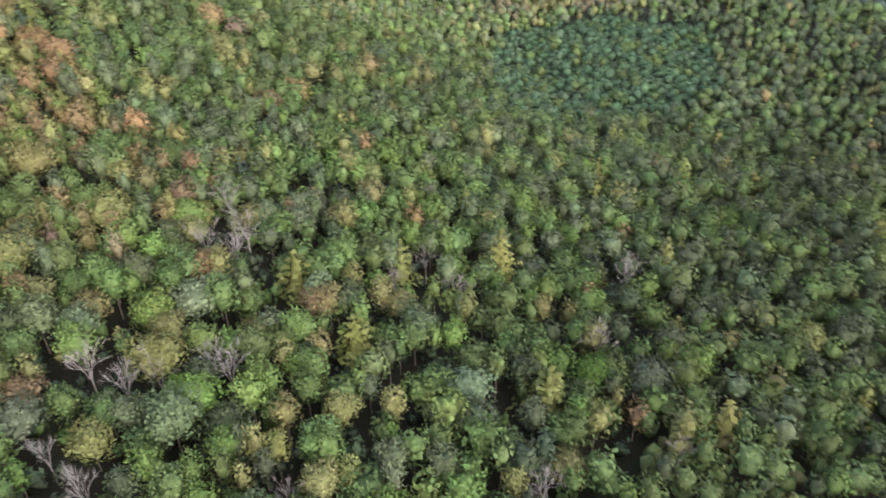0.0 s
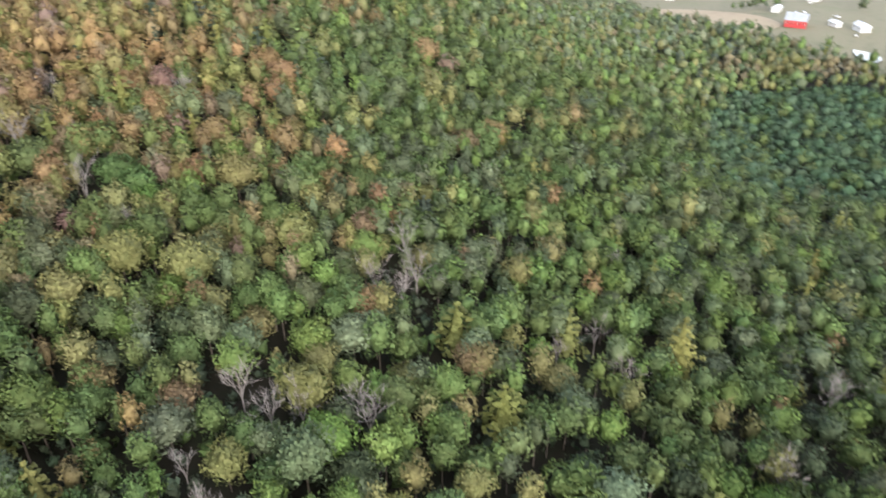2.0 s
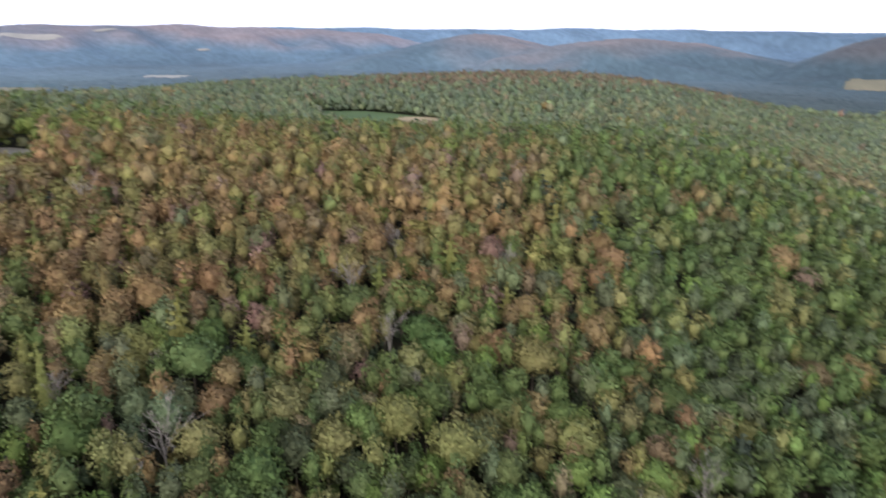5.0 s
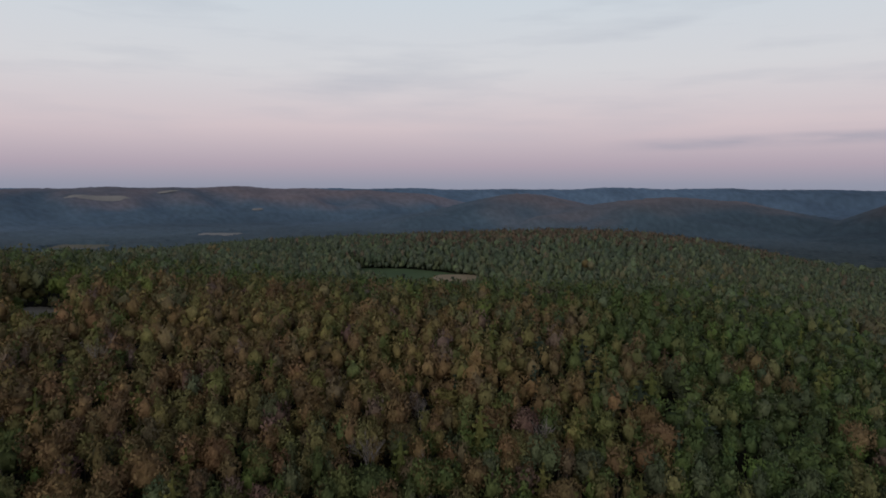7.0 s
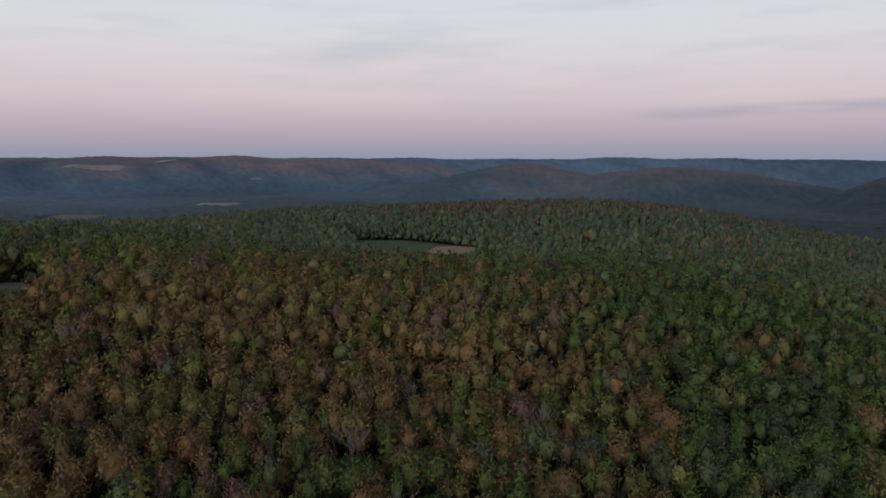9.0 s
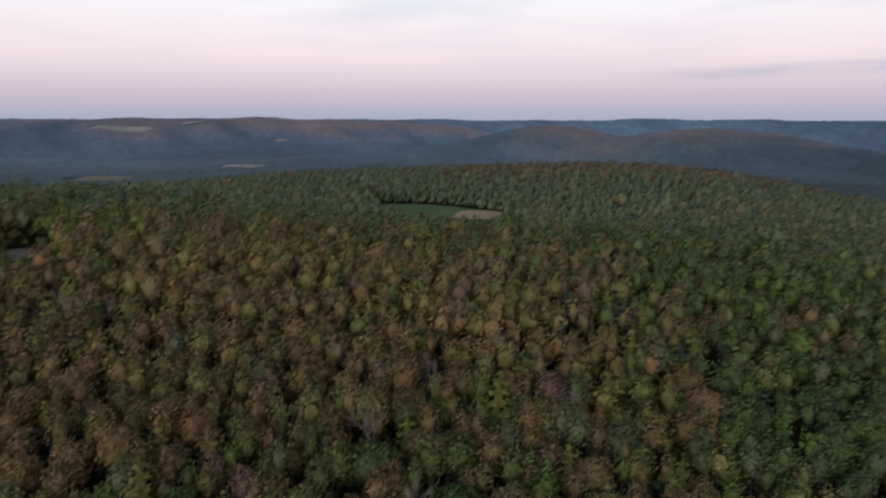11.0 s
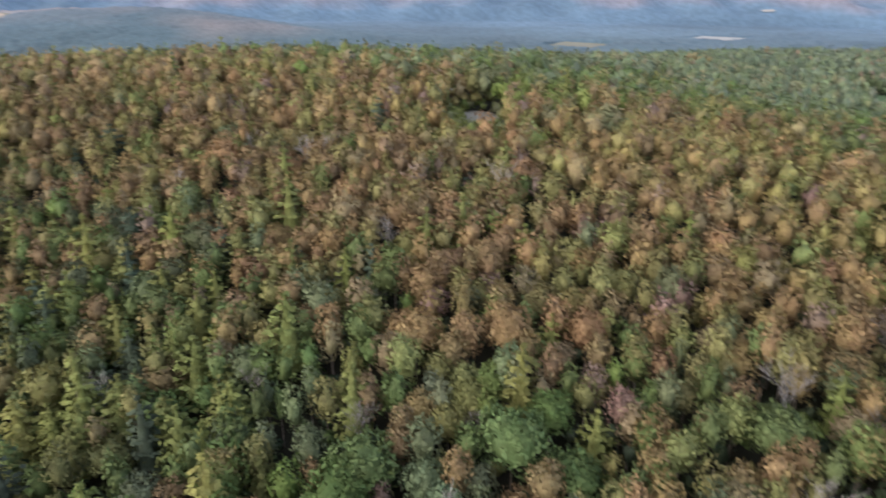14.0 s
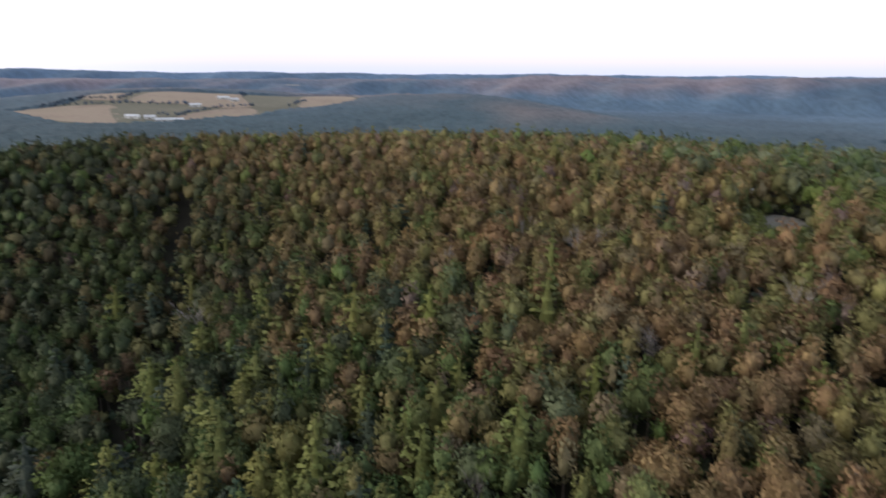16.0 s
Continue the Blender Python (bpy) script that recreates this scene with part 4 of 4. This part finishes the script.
field("field_farm_grey", [(-1871, 175), (-1814, 338), (-1675, 284), (-1595, 205), (-1606, 163)], FARM_GREEN, "grey-green meadow on the farm slope", 1.2)
field("field_farm_upper", [(-2014, 111), (-2130, 135), (-2120, 215), (-1955, 188)], FARM_TAN, "tan field on the upper farm slope", 1.2)
field("field_farm_top", [(-1915, 212), (-2055, 250), (-2140, 312), (-2074, 419), (-2050, 505), (-1974, 493), (-1790, 475), (-1783, 390), (-1861, 309)], FARM_TAN, "broad tan field on the upper farm slope", 1.2)
field("field_farm_low", [(-1652, 276), (-1753, 386), (-1761, 470), (-1658, 450), (-1620, 355), (-1593, 293)], FARM_TAN, "tan field at the foot of the farm slope", 1.2)
field("field_farm_green", [(-1949, 500), (-2030, 600), (-1857, 626), (-1765, 552), (-1783, 487)], FARM_GREEN, "green meadow on the farm slope", 1.2)
field("field_farm_side", [(-1924, 638), (-2020, 690), (-2050, 800), (-1900, 790), (-1800, 728), (-1748, 635), (-1763, 590)], FARM_TAN, "tan field along the edge of the woods", 1.2)

# ---- buildings and water ----
RED = rough_material("red_boards", [(0.30, 0.035, 0.04), (0.42, 0.06, 0.06)], 0.6, 0.8)
WHITE = rough_material("white_boards", [(0.46, 0.46, 0.46), (0.60, 0.60, 0.59)], 0.5, 0.6)
TIN = rough_material("tin_roof", [(0.26, 0.28, 0.31), (0.38, 0.40, 0.43)], 0.4, 0.45, metal=0.3)
PALE_TIN = rough_material("pale_roof", [(0.44, 0.46, 0.50), (0.60, 0.62, 0.65)], 0.4, 0.45)
DARK_ROOF = rough_material("shingle_roof", [(0.06, 0.06, 0.065), (0.12, 0.115, 0.11)], 0.8, 0.9)
TIMBER = rough_material("dark_door", [(0.05, 0.035, 0.03), (0.10, 0.07, 0.05)], 1.0, 0.7)


def simple(name, colour, rough, metal=0.0):
    m, N, L = material(name)
    p = N("ShaderNodeBsdfPrincipled")
    p.inputs["Base Color"].default_value, p.inputs["Roughness"].default_value, p.inputs["Metallic"].default_value = (*colour, 1), rough, metal
    out = N("ShaderNodeOutputMaterial")
    L(p.outputs[0], out.inputs[0])
    return m


PANE = simple("window_pane", (0.03, 0.035, 0.04), 0.08)
WATER = simple("pond_water", (0.02, 0.03, 0.03), 0.04)
RUBBER = simple("tyre_rubber", (0.02, 0.02, 0.02), 0.8)
PAINT = simple("white_car_paint", (0.7, 0.7, 0.7), 0.3)


def part(name, bm, mat, parent, label=""):
    me = bpy.data.meshes.new(name)
    bm.to_mesh(me)
    bm.free()
    me.materials.append(mat)
    ob = new(name, me)
    ob.parent = parent
    if label:
        tagged(ob, label)
    return ob


def box(w, d, h, x=0, y=0, z=0, bevel=0.03):
    bm = bmesh.new()
    bmesh.ops.create_cube(bm, size=1, matrix=Matrix.Translation((x, y, z + h / 2)) @ Matrix.Diagonal((w, d, h, 1)))
    if bevel:
        bmesh.ops.bevel(bm, geom=bm.edges[:], offset=bevel, segments=1, affect="EDGES")
    return bm


def gable_body(w, d, h, rise):
    """Walls with two gables, ridge along x."""
    bm = bmesh.new()
    v = [bm.verts.new(c) for c in ((-w / 2, -d / 2, -0.6), (w / 2, -d / 2, -0.6), (w / 2, d / 2, -0.6), (-w / 2, d / 2, -0.6), (-w / 2, -d / 2, h), (w / 2, -d / 2, h), (w / 2, d / 2, h), (-w / 2, d / 2, h),
                                   (-w / 2, 0, h + rise), (w / 2, 0, h + rise))]
    for f in ((0, 1, 5, 4), (2, 3, 7, 6), (1, 2, 6, 9, 5), (3, 0, 4, 8, 7), (4, 5, 9, 8), (6, 7, 8, 9), (3, 2, 1, 0)):
        bm.faces.new([v[k] for k in f])
    return bm


def roof_slab(w, d, h, rise, side, over=0.5, thick=0.22):
    """One slope of a gable roof with its overhang and thickness."""
    bm = bmesh.new()
    s = side
    run = d / 2 + over
    drop = rise * run / (d / 2)
    lo, hi = h + rise - drop, h + rise
    pts = [(-w / 2 - over, 0, hi + 0.02), (w / 2 + over, 0, hi + 0.02), (w / 2 + over, s * run, lo + 0.02), (-w / 2 - over, s * run, lo + 0.02)]
    a = [bm.verts.new(p) for p in pts]
    c = [bm.verts.new((p[0], p[1], p[2] + thick)) for p in pts]
    for f in ((a[3], a[2], a[1], a[0]), (c[0], c[1], c[2], c[3])):
        bm.faces.new(f)
    for k in range(4):
        bm.faces.new((a[k], a[(k + 1) % 4], c[(k + 1) % 4], c[k]))
    bmesh.ops.recalc_face_normals(bm, faces=bm.faces[:])
    return bm


def building(name, x, y, turn, w, d, h, rise, wall, roof, label, category, big_door=False):
    root = new(name)
    tagged(root, label, category)
    root.matrix_basis = pose(x, y, float(land_z(x, y)) + 0.9, 0, 0, turn)
    part("wall", gable_body(w, d, h, rise), wall, root)
    for s in (-1, 1):
        part("roof", roof_slab(w, d, h, rise, s), roof, root)
    dw, dh = (3.6, 3.6) if big_door else (1.0, 2.1)
    part("door", box(dw, 0.12, dh, 0, -d / 2 - 0.04, 0), TIMBER, root, "dark wooden door")
    n = max(2, int(w / 3.2))
    for s in (-1, 1):
        for k in range(n):
            wx = -w / 2 + (k + 0.5) * w / n
            if s < 0 and abs(wx) < dw / 2 + 0.6:
                continue
            fr = part("window", box(1.1, 0.10, 1.3, wx, s * (d / 2 + 0.03), h * 0.42), WHITE, root)
            part("pane", box(0.9, 0.06, 1.1, wx, s * (d / 2 + 0.07), h * 0.42 + 0.1, 0), PANE, fr)
    if not big_door and w > 8 and h > 3:
        part("chimney", box(0.7, 0.7, 1.8, w * 0.25, 0.4, h + rise - 0.8), DARK_ROOF, root, "brick chimney")
    return root


def car(x, y, turn, name="car"):
    root = new(name)
    tagged(root, "white parked car on the farm yard", "car")
    root.matrix_basis = pose(x, y, float(land_z(x, y)) + 0.9, 0, 0, turn)
    bm = box(4.4, 1.75, 0.75, 0, 0, 0.35, 0.12)
    part("body", bm, PAINT, root)
    part("cabin", box(2.3, 1.5, 0.6, -0.2, 0, 1.08, 0.2), PANE, root, "dark glass cabin")
    for sx in (-1.35, 1.35):
        for sy in (-0.85, 0.85):
            wb = bmesh.new()
            bmesh.ops.create_cone(wb, cap_ends=True, segments=14, radius1=0.33, radius2=0.33, depth=0.22, matrix=Matrix.Translation((sx, sy, 0.33)) @ Matrix.Rotation(math.pi / 2, 4, "X"))
            part("wheel", wb, RUBBER, root)


building("barn", 512, 306, 118, 15, 10, 5.0, 4.5, RED, TIN, "red boarded barn with a grey tin roof", "barn", True)
building("farmhouse", 536, 268, 60, 11, 7.5, 3.6, 2.0, WHITE, PALE_TIN, "white farmhouse with a pale roof", "house")
building("farm_shed", 545, 346, 20, 10, 6, 3.0, 1.6, WHITE, PALE_TIN, "small white shed beside the meadow", "shed")
building("farm_shed", 533, 287, 75, 8, 5, 2.6, 1.4, WHITE, PALE_TIN, "low white shed near the barn", "shed")
building("farmhouse", 606, 352, 12, 11, 8, 3.8, 3.0, WHITE, PALE_TIN, "white farmhouse across the meadow", "house")
building("farmhouse", 538, 452, 25, 11, 8, 3.4, 2.0, WHITE, PALE_TIN, "white farmhouse among trees", "house")
building("farm_shed", 556, 444, 110, 14, 7, 3.2, 1.6, WHITE, PALE_TIN, "long white shed beside the farmhouse", "shed")
building("farm_shed", 528, 486, 70, 9, 6, 3.0, 1.6, WHITE, TIN, "white shed behind the farmhouse", "shed")
building("farmhouse", 619, 563, 15, 11, 8, 4.0, 2.2, WHITE, PALE_TIN, "white house beside the hedge", "house")
building("cabin", -170, 285, 20, 3.4, 3.0, 2.3, 0.8, TIMBER, PALE_TIN, "timber cabin with a white roof in the woods", "house")
for fx, fy, ft, fw in ((-1805, 346, 80, 26), (-1930, 437, 70, 28), (-1894, 457, 85, 20), (-1668, 195, 60, 30), (-1650, 228, 75, 22), (-1604, 250, 85, 34), (-1600, 272, 85, 34)):
    building("farm_barn", fx, fy, ft, fw, 12, 5.0, 3.2, WHITE, PALE_TIN, "long white farm barn on the far slope", "barn", True)
for cx, cy, ct in ((548, 330, 40), (553, 326, 45), (590, 345, 10), (556, 300, 80), (520, 262, 30)):
    car(cx, cy, ct)


def pond(x, y, a, c, turn):
    n = 40
    t = np.arange(n) * 2 * math.pi / n
    q = np.stack([np.cos(t) * a * (1 + 0.12 * np.sin(3 * t)), np.sin(t) * c * (1 + 0.10 * np.cos(2 * t + 1))], 1)
    ca, sa = math.cos(turn), math.sin(turn)
    q = q @ np.array([[ca, sa], [-sa, ca]]) + [x, y]
    z = float(land_z(x, y)) + 1.4
    bm = bmesh.new()
    top = [bm.verts.new((u, v, z)) for u, v in q]
    low = [bm.verts.new((u, v, z - 1.5)) for u, v in q]
    bm.faces.new(top)
    for k in range(n):
        bm.faces.new((low[k], low[(k + 1) % n], top[(k + 1) % n], top[k]))
    me = bpy.data.meshes.new("pond")
    bm.to_mesh(me)
    bm.free()
    me.materials.append(WATER)
    tagged(new("pond", me), "still pond reflecting the pale sky", "pond", kind="structure")


pond(488, 234, 15, 8, 0.9)

near_trees()
forest_stuff()
far_hills()


# ---- bushes along the clearings ----


def clearing_bushes():
    r = np.random.default_rng(11)
    bush = [crown_mass(6.0, 2.9, 26, 0.6, r, 8, low=0.42, tall=0.5) for _ in range(5)]
    xs, ys = [], []
    for key, gap, off in (("lot", 3.2, 2.0), ("lot_front", 3.6, -2.0), ("lot_front", 3.6, -6.0), ("hilltop", 5.0, 3.0), ("east", 7.0, 3.0)):
        q = np.array(FIELDS[key], float)
        m = q.mean(0)
        for a, c in zip(q, np.roll(q, -1, 0)):
            n = int(np.hypot(*(c - a)) / gap) + 1
            w = a + (c - a) * np.linspace(0, 1, n, endpoint=False)[:, None]
            w = w + unit(w - m) * off + r.normal(0, 1.2, w.shape)
            xs.append(w[:, 0])
            ys.append(w[:, 1])
    for key in ("lot_front",):
        q = np.array(FIELDS[key], float)
        bx, by = np.meshgrid(np.arange(q[:, 0].min(), q[:, 0].max(), 3.6), np.arange(q[:, 1].min(), q[:, 1].max(), 3.6))
        bx, by = (bx + r.normal(0, 0.9, bx.shape)).ravel(), (by + r.normal(0, 0.9, by.shape)).ravel()
        ok = inside(bx, by, FIELDS[key]) & (np.hypot(bx + 169, by - 283) > 6.5) & ~inside(bx, by, FIELDS["lot"]) & (r.random(len(bx)) < 0.8)
        xs.append(bx[ok])
        ys.append(by[ok])
    x, y = np.concatenate(xs), np.concatenate(ys)
    colour = np.where((x < -100) & (y < 300), np.where(r.random(len(x)) < 0.5, "bright", "grey"), np.where(r.random(len(x)) < 0.6, "plateau_dark", "plateau"))
    forest("bushes", x, y, colour, np.zeros(len(x), bool), bush, bush, r, "rounded green bushes along the clearings", (0.7, 1.3))


clearing_bushes()

# ---- hedgerows and lone trees in the farmland ----


def hedges():
    r = np.random.default_rng(5)
    broad = [crown_mass(11, 3.9, 24, 1.0, r, 9, low=0.55, tall=0.44) for _ in range(6)]
    lines = [((470, 300), (470, 330), 6), ((525, 373), (557, 350), 5), ((530, 368), (552, 362), 6), ((600, 428), (613, 404), 6), ((613, 404), (665, 399), 7), ((470, 255), (486, 262), 5),
             ((590, 300), (640, 330), 8), ((570, 250), (640, 260), 10), ((505, 470), (528, 505), 6), ((668, 780), (690, 735), 7), ((655, 640), (700, 600), 8), ((640, 720), (690, 718), 9)]
    xs, ys = [], []
    for (x0, y0), (x1, y1), gap in lines:
        n = max(2, int(math.hypot(x1 - x0, y1 - y0) / gap))
        s = np.linspace(0, 1, n)
        xs.append(x0 + (x1 - x0) * s + r.normal(0, 1.5, n))
        ys.append(y0 + (y1 - y0) * s + r.normal(0, 1.5, n))
    for belt in ([(546, 540), (574, 505), (594, 490), (610, 440), (638, 455), (655, 481), (640, 530), (625, 560), (595, 572)], [(600, 652), (641, 626), (655, 636), (626, 680)]):
        q = np.array(belt, float)
        bx, by = np.meshgrid(np.arange(q[:, 0].min(), q[:, 0].max(), 8.0), np.arange(q[:, 1].min(), q[:, 1].max(), 8.0))
        bx, by = (bx + r.normal(0, 1.8, bx.shape)).ravel(), (by + r.normal(0, 1.8, by.shape)).ravel()
        ok = inside(bx, by, belt) & (np.hypot(bx - 619, by - 563) > 12) & (np.hypot(bx - 612, by - 548) > 8)
        xs.append(bx[ok])
        ys.append(by[ok])
    x, y = np.concatenate(xs), np.concatenate(ys)
    colour = np.array(["green", "dark", "plateau_dark"])[r.integers(0, 3, len(x))]
    forest("hedgerow", x, y, colour, np.zeros(len(x), bool), broad, broad, r, "dark hedgerow trees between the farm fields", (0.6, 1.25))
    lines = [((-1885, 30), (-1880, 170)), ((-1880, 170), (-1820, 340)), ((-1950, 190), (-2010, 110)), ((-1950, 190), (-2060, 240)), ((-2010, 110), (-1900, 20)), ((-1770, 388), (-1785, 480)), ((-1660, 285), (-1765, 390)),
             ((-1765, 560), (-1860, 632)), ((-1690, 250), (-1660, 285)), ((-1975, 500), (-2060, 515))]
    xs, ys = [], []
    for (x0, y0), (x1, y1) in lines:
        n = int(math.hypot(x1 - x0, y1 - y0) / 9)
        s = np.linspace(0, 1, n)
        xs.append(x0 + (x1 - x0) * s + r.normal(0, 4, n))
        ys.append(y0 + (y1 - y0) * s + r.normal(0, 4, n))
    x, y = np.concatenate(xs), np.concatenate(ys)
    # hedge tint has the blue haze of distance painted in
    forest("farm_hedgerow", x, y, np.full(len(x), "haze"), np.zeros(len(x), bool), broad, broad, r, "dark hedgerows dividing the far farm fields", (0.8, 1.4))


hedges()
